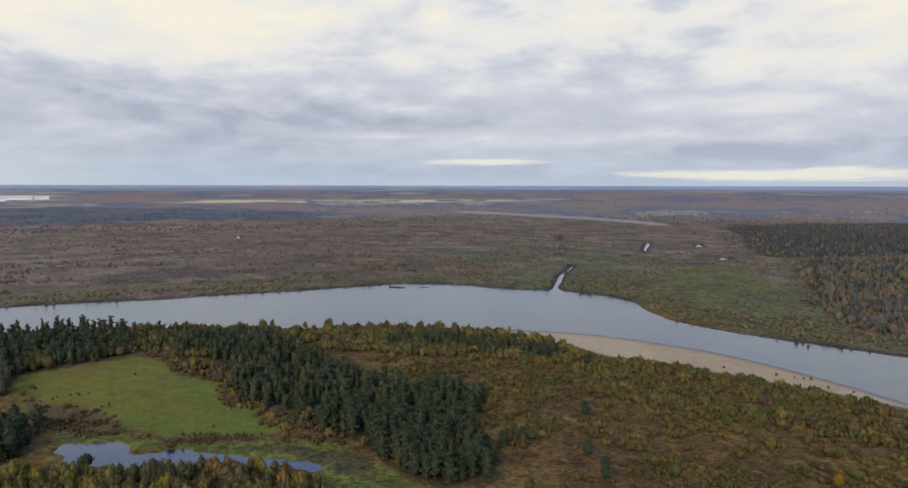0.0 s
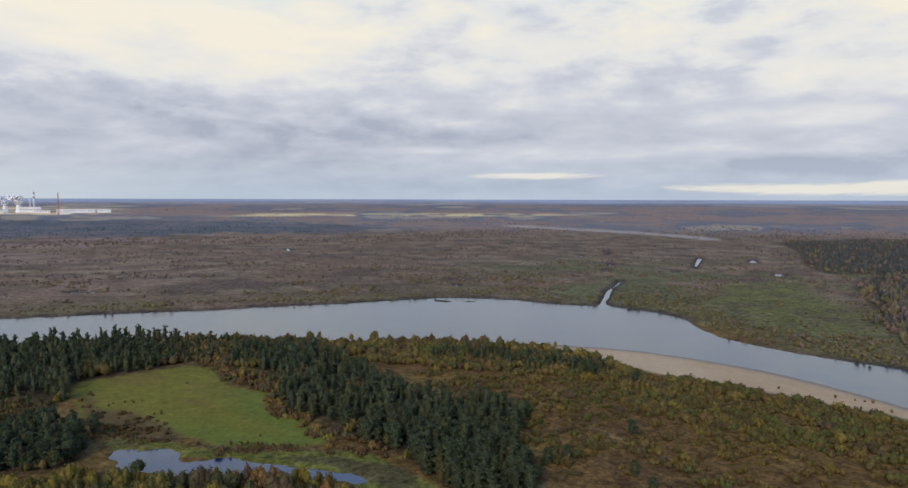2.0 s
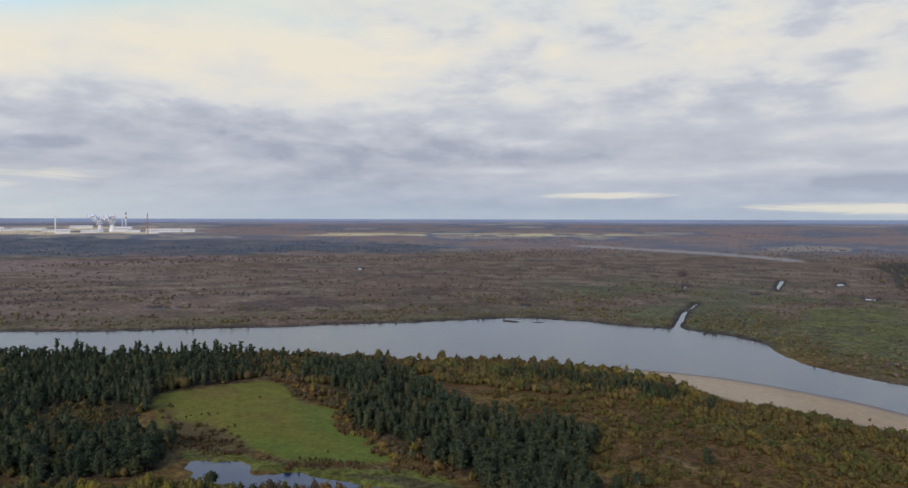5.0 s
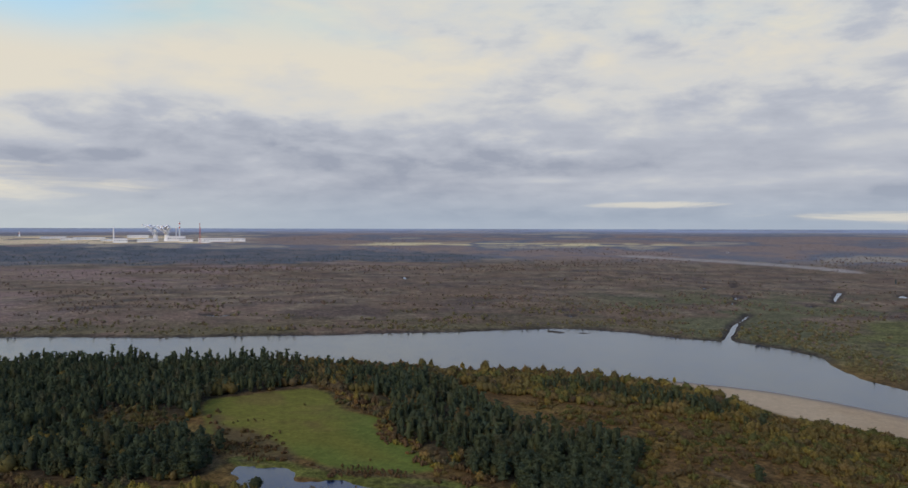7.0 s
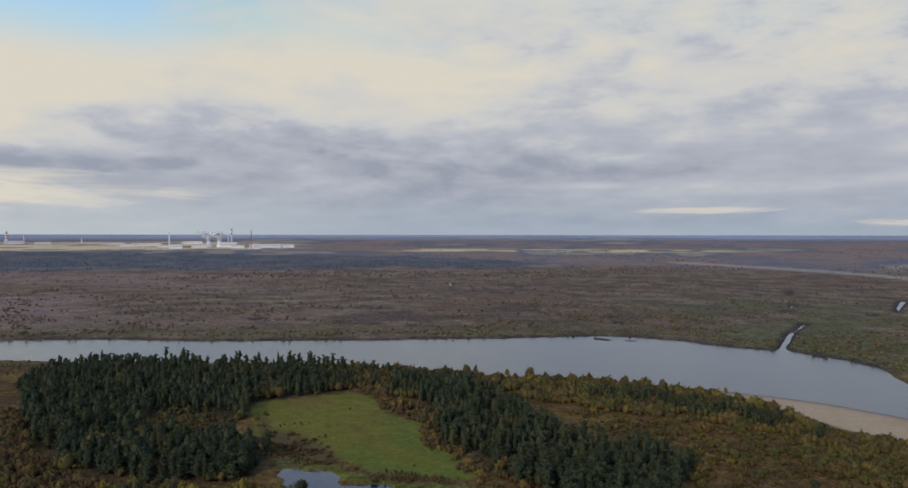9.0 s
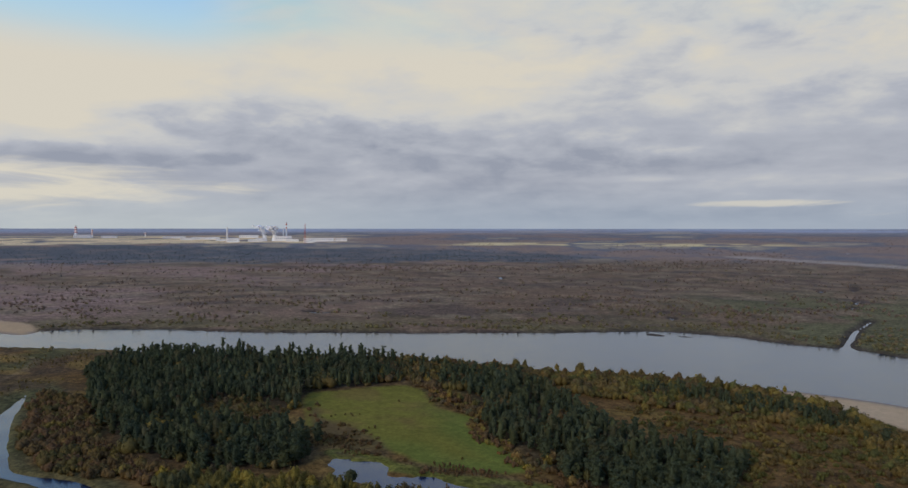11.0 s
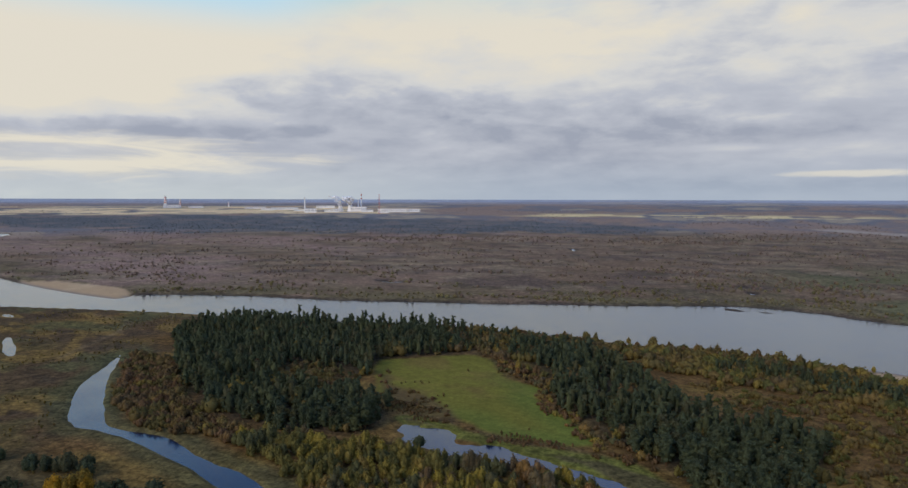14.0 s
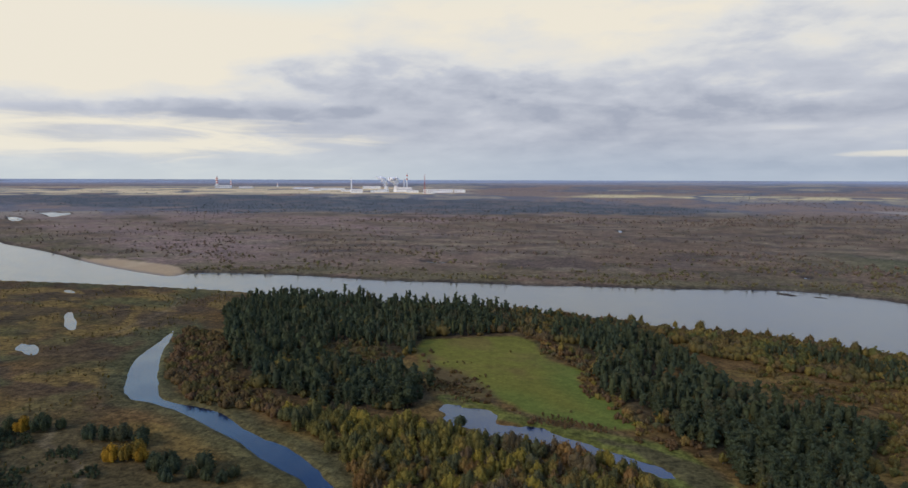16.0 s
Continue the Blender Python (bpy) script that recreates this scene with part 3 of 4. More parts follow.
def single_trees(name, variants, places, label, category, group, leaf, bark, rs, stem_name="trunk"):
    """Trees that can be told apart, each a thing with trunk and crown."""
    models = []
    z = land(places[:, 0], places[:, 1])[0]
    for (tv, tf), (cv, cf) in variants:
        models.append((quads(stem_name, tv, tf, [bark], soft=True), quads("crown", cv, cf, [leaf], soft=True)))
    first = {}
    for (x, y, s), h in zip(places, z):
        k = rs.randint(len(models))
        m = Matrix.LocRotScale((x, y, h), Euler((0, 0, rs.rand() * 6.28)), None)
        if k not in first:
            ob = tagged(new(name), label, category, group)
            part(stem_name, models[k][0], ob)
            part("crown", models[k][1], ob)
            ob.matrix_basis = m
            first[k] = ob
        else:
            ob = copy_thing(first[k], m)
        ob.scale = (s, s, s * (0.92 + 0.2 * rs.rand()))


def scatter(rs, poly, gap, keep=None, margin=0.0):
    """Loosely even places inside an outline."""
    p = np.array(poly, float)
    lo, hi = p.min(0), p.max(0)
    gx, gy = np.meshgrid(np.arange(lo[0], hi[0], gap), np.arange(lo[1], hi[1], gap))
    x = gx.ravel() + (rs.rand(gx.size) - 0.5) * gap * 0.95
    y = gy.ravel() + (rs.rand(gx.size) - 0.5) * gap * 0.95
    ok = inside(poly, x, y) + (fbm(x, y, 14, 2) - 0.5) * 10 > margin
    x, y = x[ok], y[ok]
    if keep is not None:
        ok = rs.rand(len(x)) < keep(x, y)
        x, y = x[ok], y[ok]
    ok = land(x, y)[1] < -1.5
    return x[ok], y[ok]


def places(rs, xy, lo, hi):
    x, y = xy
    return np.stack([x, y, lo + (hi - lo) * rs.rand(len(x))], 1)


# ---- ground ----
def far_strip(x, y):
    """Long stretches of wood and field towards the skyline."""
    t = np.maximum(true_range(np.hypot(x, y)), 1.0)
    return fbm(np.arctan2(x, y) * 2600, np.log(t) * 900, 260, 4)


def belt(x, y):
    """How deep a place lies in the dark conifer belt."""
    return inside(DARK_BELT, x, y) + (fbm(x, y, 150) - 0.5) * 420 + (fbm(x + 77, y, 55, 3) - 0.5) * 300


def cover_colour(x, y, wet):
    """Land cover: moor, grass, meadow, sand, wood floor and far fields, with haze and sunlit strips painted in."""
    d = np.hypot(x, y)
    n1, n2, n3 = fbm(x, y, 45), fbm(x + 900, y, 140), fbm(x, y + 700, 18, 3)

    def c(*v):
        return np.array(v)[None, :]

    def lay(col, k, new_col):
        return col + (new_col - col) * np.clip(k, 0, 1)[:, None]
    col = np.repeat(c(0.158, 0.090, 0.028), len(x), 0)
    col = lay(col, step(n1, 0.45, 0.7), c(0.182, 0.112, 0.032))
    col = lay(col, step(n3, 0.55, 0.8) * 0.7, c(0.096, 0.058, 0.024))
    col = lay(col, step(n2, 0.5, 0.68) * 0.75, c(0.106, 0.088, 0.028))
    col = lay(col, step(fbm(x * 0.6 + 90, y * 1.3, 32, 3), 0.55, 0.66) * 0.85, c(0.205, 0.130, 0.034))
    boggy = step(-x + 0.4 * y, 300, 400) * step(fbm(x - 60, y, 70, 3), 0.3, 0.6)
    col = lay(col, boggy * 0.85, c(0.098, 0.062, 0.030))
    col = lay(col, step(-x + 0.4 * y, 300, 400) * step(n3, 0.52, 0.66) * 0.6, c(0.066, 0.050, 0.028))
    col = lay(col, step(-x + 0.4 * y, 300, 400) * step(n1, 0.58, 0.68) * 0.55, c(0.140, 0.120, 0.036))
    for straw_patch in STRAW:
        col = lay(col, step(inside(straw_patch, x, y) + (n3 - 0.5) * 9, -2, 3) * 0.8, c(0.250, 0.160, 0.044))
    straw = step(-x, 260, 340) * step(fbm(x * 0.7 + 500, y * 1.4, 30, 3), 0.55, 0.63)
    col = lay(col, straw * 0.85, c(0.225, 0.145, 0.040))
    mossy = step(-x, 220, 330) * step(fbm(x * 0.8 - 200, y * 1.3, 38, 3), 0.56, 0.66)
    col = lay(col, mossy * 0.7, c(0.098, 0.098, 0.036))
    over = step(y - 0.22 * x, 500, 600) + step(x, 150, 260)
    over = np.clip(over, 0, 1)
    moor = np.repeat(c(0.200, 0.134, 0.078), len(x), 0)
    moor = lay(moor, step(fbm(x, y * 1.6, 120), 0.45, 0.65), c(0.232, 0.158, 0.090))
    moor = lay(moor, step(fbm(x + 300, y * 1.2, 75), 0.5, 0.68) * 0.9, c(0.134, 0.096, 0.066))
    moor = lay(moor, step(fbm(x - 90, y, 30, 3), 0.56, 0.72) * 0.75, c(0.118, 0.094, 0.052))
    # western moor paled: its brighter haze is put into the ground colour
    moor = lay(moor, step(-x, 250, 900) * step(fbm(x, y * 2.2, 260, 3), 0.35, 0.6) * 0.75, c(0.330, 0.222, 0.166))
    # old river courses: curved ridges of pale grass and dark hollows
    scroll = np.sin((np.hypot(x + 250, y - 450) + fbm(x, y, 150, 3) * 160) / 15.0)
    ridge = step(fbm(x, y, 90), 0.38, 0.56) * step(d, 850, 1000) * (1 - step(d, 1900, 2300))
    moor = lay(moor, step(scroll, 0.35, 0.85) * ridge * 0.7, c(0.290, 0.215, 0.125))
    moor = lay(moor, step(-scroll, 0.35, 0.85) * ridge * 0.5, c(0.130, 0.106, 0.082))
    pale = step(fbm(x * 0.8 + 700, y * 1.2, 45, 4), 0.60, 0.70)
    moor = lay(moor, pale * 0.5, c(0.300, 0.235, 0.135))
    riverside = step(inside(RIVER, x, y, 2), -140, -15) * step(fbm(x, y, 50), 0.32, 0.52)
    moor = lay(moor, riverside * 0.8, c(0.158, 0.132, 0.058))
    green = step(fbm(x, y, 80), 0.40, 0.58) * step(x, -120, 60) * (1 - step(d, 1000, 1350))
    moor = lay(moor, green * 0.85, c(0.138, 0.136, 0.058))
    col = lay(col, over, moor)
    col = lay(col, step(inside(FAR_FIELD, x, y) + (n1 - 0.5) * 30, -22, 18), c(0.152, 0.146, 0.046))
    col = lay(col, step(inside(FAR_FIELD, x, y), -10, 10) * step(fbm(x, y * 1.4, 34, 3), 0.5, 0.66) * 0.7, c(0.128, 0.104, 0.056))
    # far woods and fields in long stretches, their colours paled for haze
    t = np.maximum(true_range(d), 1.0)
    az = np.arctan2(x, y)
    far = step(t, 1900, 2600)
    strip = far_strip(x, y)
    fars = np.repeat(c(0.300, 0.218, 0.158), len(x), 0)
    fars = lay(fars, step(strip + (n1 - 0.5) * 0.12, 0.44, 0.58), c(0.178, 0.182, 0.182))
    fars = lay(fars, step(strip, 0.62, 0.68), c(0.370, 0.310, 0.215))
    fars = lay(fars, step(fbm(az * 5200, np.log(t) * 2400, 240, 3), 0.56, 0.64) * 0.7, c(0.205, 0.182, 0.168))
    # distance haze painted on the ground: blends to blue-grey with range
    skyline_haze = step(t, 8000, 30000)
    fars = lay(fars, skyline_haze * (1 - 0.5 * step(strip, 0.5, 0.62)), c(0.390, 0.430, 0.470))
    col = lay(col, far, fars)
    col = lay(col, step(inside(OXBOW, x, y), -10, 15), c(0.40, 0.34, 0.26))
    # conifer belt floor, dark but lifted towards blue-grey as painted haze
    col = lay(col, step(belt(x, y), -40, 90) * (0.65 + 0.35 * step(fbm(x, y, 90, 3), 0.35, 0.6)), c(0.118, 0.128, 0.126))
    patches = fbm(az * 3200 + 70, np.log(t) * 2600, 150, 3)
    # sunlight through the clouds painted as bright straw strips of field
    sunlit_strip = step(t, 4050, 4250) * (1 - step(t, 4800, 5200)) * step(az, -0.45, -0.33) * (1 - step(az, 0.02, 0.16)) * step(patches, 0.42, 0.54)
    col = lay(col, sunlit_strip, c(0.74, 0.60, 0.30))
    # ground round the works, its sunlight also put into the pale colour
    works = step(t, 4700, 5100) * (1 - step(t, 8000, 12000)) * (1 - step(az, -0.60, -0.50)) * step(patches, 0.36, 0.50)
    col = lay(col, works, c(0.80, 0.62, 0.34))
    # the near side
    col = lay(col, step(inside(MEADOW, x, y) + (n3 - 0.5) * 8, -2, 3), c(0.186, 0.172, 0.028))
    rough_grass = step(inside(MEADOW, x, y), -2, 3) * step(fbm(x * 0.7 + y * 0.7, y - x * 0.3, 26), 0.52, 0.68)
    col = lay(col, rough_grass * 0.75, c(0.190, 0.138, 0.036))
    lush = step(inside(MEADOW, x, y), 0, 4) * (1 - step(inside(MEADOW, x, y), 8, 26)) * step(x, -180, -120)
    col = lay(col, lush * 0.6, c(0.124, 0.172, 0.030))
    for strip_ in BROWN_STRIPS:
        col = lay(col, step(inside(strip_, x, y) + (n3 - 0.5) * 8, -3, 3) * 0.85, c(0.135, 0.088, 0.036))
    col = lay(col, step(inside([(-330, 130), (-280, 160), (-230, 168), (-190, 160), (-160, 150), (-150, 110), (-330, 80)], x, y) + (n1 - 0.5) * 40, -6, 10) * 0.8, c(0.092, 0.072, 0.030))
    col = lay(col, step(inside(REEDS, x, y) + (n3 - 0.5) * 6, -2, 3), c(0.150, 0.150, 0.030))
    col = lay(col, step(inside(REEDS, x, y) + (n1 - 0.5) * 30, 7, 11) * 0.7, c(0.100, 0.072, 0.038))
    col = lay(col, step(inside(CREEK, x, y) + (n3 - 0.5) * 8, -15, -5) * 0.7, c(0.092, 0.092, 0.036))
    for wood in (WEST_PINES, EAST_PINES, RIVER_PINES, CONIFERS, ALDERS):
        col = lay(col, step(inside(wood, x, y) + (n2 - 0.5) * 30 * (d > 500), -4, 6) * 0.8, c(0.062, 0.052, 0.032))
    for line in TRACKS:
        p = np.array(line, float)
        gap = np.full(x.shape, 1e9)
        for (ax, ay), (bx, by) in zip(p[:-1], p[1:]):
            t1 = np.clip(((x - ax) * (bx - ax) + (y - ay) * (by - ay)) / ((bx - ax) ** 2 + (by - ay) ** 2), 0, 1)
            gap = np.minimum(gap, np.hypot(x - ax - t1 * (bx - ax), y - ay - t1 * (by - ay)))
        col = lay(col, (1 - step(gap + (n3 - 0.5) * 2, 0.6, 1.6 + d * 0.004)) * 0.4, c(0.230, 0.170, 0.090))
    sand = np.maximum(inside(SAND, x, y), inside(BAR, x, y)) + (n3 - 0.5) * 7
    beach = lay(np.repeat(c(0.50, 0.355, 0.190), len(x), 0), step(n1, 0.4, 0.7), c(0.56, 0.41, 0.228))
    beach = lay(beach, step(wet, -9, -1), c(0.27, 0.22, 0.17))
    k = step(sand, -3, 3)[:, None]
    col = col * (1 - k) + beach * k
    bank = step(wet, -9, -2) * over * (1 - k[:, 0])
    col = lay(col, bank * 0.9, c(0.064, 0.050, 0.038))
    rank = 1 - 0.85 * k[:, 0] - 0.6 * step(inside(MEADOW, x, y), -2, 3) - 0.5 * step(d, 1400, 2600)
    return np.concatenate([col, np.clip(rank, 0.12, 1)[:, None]], 1)


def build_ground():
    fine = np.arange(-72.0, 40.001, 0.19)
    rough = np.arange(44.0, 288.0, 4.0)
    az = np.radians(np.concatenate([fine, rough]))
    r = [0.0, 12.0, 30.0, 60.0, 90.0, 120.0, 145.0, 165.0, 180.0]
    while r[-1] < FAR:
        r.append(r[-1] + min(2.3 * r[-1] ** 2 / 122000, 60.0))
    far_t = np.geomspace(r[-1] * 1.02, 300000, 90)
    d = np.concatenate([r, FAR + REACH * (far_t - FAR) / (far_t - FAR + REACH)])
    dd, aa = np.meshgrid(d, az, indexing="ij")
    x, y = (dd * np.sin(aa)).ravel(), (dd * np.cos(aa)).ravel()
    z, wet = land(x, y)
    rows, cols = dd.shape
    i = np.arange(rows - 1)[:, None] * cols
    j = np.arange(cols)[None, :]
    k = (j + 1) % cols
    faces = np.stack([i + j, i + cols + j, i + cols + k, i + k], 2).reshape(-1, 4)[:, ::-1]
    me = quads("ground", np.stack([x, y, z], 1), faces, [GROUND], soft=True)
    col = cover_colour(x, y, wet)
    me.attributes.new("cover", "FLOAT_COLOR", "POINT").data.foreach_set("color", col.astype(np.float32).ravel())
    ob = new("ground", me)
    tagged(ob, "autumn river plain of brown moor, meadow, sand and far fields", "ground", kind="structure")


def build_water():
    a = np.radians(np.arange(0, 360, 5.0))
    rs = np.array([0.0, 400.0, 1200.0, 2500.0])
    v = np.array([(q * math.sin(t), q * math.cos(t), 0.0) for q in rs for t in a])
    n = len(a)
    f = [(i * n + j, i * n + (j + 1) % n, (i + 1) * n + (j + 1) % n, (i + 1) * n + j) for i in range(len(rs) - 1) for j in range(n)]
    ob = new("water", quads("water", v, f, [WATER]))
    tagged(ob, "calm grey river water reflecting the overcast sky", "water", kind="structure")


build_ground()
build_water()

# ---- woods and scrub ----
rs = np.random.RandomState(11)
PINES = [pine_arrays(rs, t, 5, 45, b, w, 0.52, False, k) for t, b, w, k in ((9.5, 0.12, 0.27, 3.6), (10, 0.2, 0.26, 3.0), (9, 0.1, 0.31, 4.2), (10.5, 0.25, 0.25, 3.2), (8, 0.05, 0.31, 3.6), (11, 0.06, 0.21, 1.5))]
FULL_PINES = [pine_arrays(rs, t, 12, 240, b, w, 0.40, True, k) for t, b, w, k in ((9.5, 0.12, 0.28, 3.6), (10, 0.18, 0.28, 3.0), (9, 0.1, 0.33, 4.2), (10.5, 0.22, 0.26, 3.2), (11, 0.06, 0.22, 1.5), (8, 0.06, 0.33, 3.6))]
TALL_PINES = [pine_arrays(rs, t, 6, 60, b, w, 0.4, True, 2.4) for t, b, w in ((13.0, 0.45, 0.18), (14, 0.52, 0.17), (12.0, 0.35, 0.19), (13, 0.3, 0.14))]
BIRCHES = [leafy_arrays(rs, t, 4, 190, 6, 0.24, 0.12, 0.34, 4, 0.18) for t in (7.5, 8.5, 6.5, 8)]
ROUND_TREES = [leafy_arrays(rs, t, 4, 320, 7, 0.42, 0.04, 0.36, 4, 0.23) for t in (5.5, 6.5, 6.0)]
BUSHES = [leafy_arrays(rs, t, 3, 32, 4, 0.60, 0.0, 0.40, 3, 0.42) for t in (2.5, 3.0, 2.2, 3.5, 2.8)]
SAPLINGS = [leafy_arrays(rs, t, 2, 14, 1, 0.3, 0.0, 0.26, 3, 0.5) for t in (1.2, 1.5, 1.0)]
WIDE_WILLOWS = [leafy_arrays(rs, t, 3, 230, 7, 0.36, 0.08, 0.42, 4, 0.21) for t in (7.0, 8.2, 6.2, 7.5, 9.0)]
FAR_BUSHES = [leafy_arrays(rs, t, 2, 5, 1, 0.6, 0.0, 0.5, 3, 0.75) for t in (2.4, 3.0, 2.0)]
FAR_PINES = [pine_arrays(rs, t, 1, 5, 0.05, 0.24, 0.7, False, k) for t, k in ((10, 2.4), (11, 1.6), (9, 3.0))]
FAR_LEAFY = [leafy_arrays(rs, t, 3, 24, 3, 0.24, 0.05, 0.6, 3, 0.27) for t in (7, 8, 6, 5)]


def split(p, first):
    """The nearest ones to the middle of the near shore, and the rest."""
    order = np.argsort(np.hypot(p[:, 0] + 60, p[:, 1] - 60))
    return p[order[:first]], p[order[first:]]


def sized(rs, xy, lo, hi):
    """Places given one by one, with a size each."""
    p = np.array(xy, float)
    return np.stack([p[:, 0], p[:, 1], lo + (hi - lo) * rs.rand(len(p))], 1)


NORTH_WOOD = [(-285, 458), (-240, 472), (-180, 478), (-130, 478), (-105, 440), (-130, 440), (-155, 400), (-178, 402), (-192, 412), (-215, 398), (-240, 430)]
pw = places(rs, scatter(rs, WEST_PINES, 4.3, lambda x, y: 0.5 + 0.5 * step(fbm(x, y, 20, 2), 0.3, 0.45)), 0.6, 1.12)
pe = places(rs, scatter(rs, EAST_PINES, 4.3, lambda x, y: 0.5 + 0.5 * step(fbm(x, y, 20, 2), 0.3, 0.45)), 0.6, 1.18)
pr = places(rs, scatter(rs, RIVER_PINES, 4.4, lambda x, y: 0.75 + 0 * x), 0.5, 0.85)
pn = places(rs, scatter(rs, NORTH_WOOD, 5.0, lambda x, y: 0.55 * step(fbm(x, y, 20, 2), 0.4, 0.55)), 0.5, 0.95)
near, rest = split(np.concatenate([pw, pe]), 290)
single_trees("pine_tree", FULL_PINES, near, "dark green Scots pine in a dense stand beside the meadow", "tree", "pines by the meadow", NEEDLES, BARK, rs)
forest("pine_wood", PINES, np.concatenate([rest, pr, pn]), "dense dark green pine wood on the near river bank", "forest", NEEDLES, BARK, rs)
bl = np.concatenate([pw, pe])
bl = bl[rs.rand(len(bl)) < 0.10] + np.array([1.5, 1.0, 0.1])
forest("wood_birches", BUSHES, bl * np.array([1, 1, 2.0]), "half-bare birches and rowans scattered among dark pines", "forest", AUTUMN, PALE_BARK, rs)
edge = [(-440, 428), (-436, 436), (-312, 456), (-262, 470), (-205, 450), (-231, 436), (-312, 440)]
single_trees("tall_pine", TALL_PINES, places(rs, scatter(rs, edge, 7.5, lambda x, y: 0.5 + 0 * x, -4), 0.75, 1.1), "tall bare-stemmed pine standing above the wood edge", "tree", "tall pines along the river", NEEDLES, BARK, rs)
LONE_PINES = [(60, 298), (52, 252), (54, 230), (28, 264), (20, 261), (69, 380), (77, 380), (13, 319), (-37, 351), (-28, 344), (-42, 348)]
single_trees("lone_pine", [FULL_PINES[0], FULL_PINES[2]], sized(rs, LONE_PINES, 0.6, 0.95), "broad dark pine standing alone in russet grass", "tree", "lone pines on the terrace", NEEDLES, BARK, rs)

pd = places(rs, scatter(rs, WILLOWS, 4.7), 0.5, 1.0)
near, rest = split(pd, 290)
single_trees("willow_tree", WIDE_WILLOWS, near, "yellow-green willow in autumn leaf beside the pond", "tree", "willows by the pond", WILLOW, PALE_BARK, rs)
if len(rest):
    forest("willow_wood", WIDE_WILLOWS, rest, "yellow-green autumn willows beside the creek", "forest", WILLOW, PALE_BARK, rs)
PALE_TREES = [(-142, 376), (-129, 367), (-121, 365), (-114, 354), (-146, 370), (-136, 374), (-150, 380), (-192, 422), (-214, 413), (-57, 281), (-47, 278), (-66, 288), (-36, 262), (-20, 242), (-17, 244), (-14, 239), (4, 291), (-153, 480), (-92, 404), (-61, 434), (40, 476)]
single_trees("birch_tree", BIRCHES, sized(rs, PALE_TREES, 0.55, 0.9), "small birch with thin yellow leaves at the wood edge", "tree", "birches at the wood edge", WILLOW, PALE_BARK, rs)
GOLDEN = [(-226, 143), (-222, 146), (-218, 149), (-221, 150), (-284, 140)]
single_trees("golden_tree", ROUND_TREES, sized(rs, GOLDEN, 1.0, 1.35), "bright golden-leaved tree among dark bushes", "tree", "golden trees by the creek", GOLD, PALE_BARK, rs)
single_trees("golden_birch", [BIRCHES[0]], sized(rs, [(134, 225)], 0.8, 0.9), "small golden birch standing alone on the terrace", "tree", "", GOLD, PALE_BARK, rs)
DARK_BUSHES = [(-275, 151), (-250, 153), (-242, 157), (-235, 160), (-204, 146), (-201, 151), (-190, 150), (-178, 153), (-178, 158), (-285, 131), (-184, 151), (-254, 151), (-212, 150), (-195, 143), (-280, 145), (-290, 138), (-137, 242), (-209, 147), (-198, 148), (-186, 154), (-206, 153), (-247, 156), (-238, 163), (-231, 157), (-192, 156)]
single_trees("dark_bush", ROUND_TREES, sized(rs, DARK_BUSHES, 0.75, 1.35), "low dark green pine bush by the creek", "bush", "dark bushes by the creek", NEEDLES, BARK, rs)
BANK_TREES = [(-133, 486), (-109, 486), (-156, 483), (-49, 484), (-192, 480), (-246, 474)]
single_trees("bank_tree", BIRCHES, sized(rs, BANK_TREES, 0.7, 1.0), "thin tall tree rising over the river bank scrub", "tree", "trees on the river bank", AUTUMN, PALE_BARK, rs)

sw = places(rs, scatter(rs, SHORE_WOOD, 4.4, lambda x, y: 0.25 + 0.75 * step(fbm(x, y, 30), 0.3, 0.48)), 0.9, 2.0)
nw = places(rs, scatter(rs, NORTH_WOOD, 4.2, lambda x, y: 0.8 + 0 * x), 0.9, 2.2)
th = places(rs, scatter(rs, THICKET, 3.9, lambda x, y: 0.2 + 0.8 * step(fbm(x, y, 26), 0.3, 0.48)), 0.7, 1.45)
cs = places(rs, scatter(rs, CREEK_SCRUB, 3.7, lambda x, y: 0.55 + 0.45 * step(fbm(x, y, 26), 0.3, 0.45)), 0.7, 1.7)
mix = rs.rand(len(sw)) < 0.4
forest("shore_wood", BUSHES, np.concatenate([sw[mix], nw]), "russet and brown autumn scrub wood along the river", "bushes", AUTUMN, PALE_BARK, rs)
SHORE_EDGE = [(-262, 470), (-205, 474), (-150, 482), (-100, 482), (-40, 484), (10, 484), (25, 474), (0, 462), (-60, 466), (-120, 464), (-180, 462), (-250, 458)]
st = places(rs, scatter(rs, SHORE_EDGE, 6.5, lambda x, y: 0.35 + 0.5 * step(fbm(x, y, 30), 0.35, 0.5)), 0.6, 1.05)
pale = rs.rand(len(st)) < 0.5
single_trees("shore_tree", WIDE_WILLOWS, st[~pale], "russet and brown broad tree on the river shore", "tree", "trees on the shore", AUTUMN, PALE_BARK, rs)
single_trees("bare_shore_tree", BIRCHES, st[pale] * np.array([1, 1, 0.9]), "half-bare grey-brown tree on the river shore", "tree", "bare trees on the shore", BARE, PALE_BARK, rs)
GLADE = [(-294, 328), (-255, 335), (-224, 320), (-220, 290), (-245, 286), (-272, 297)]
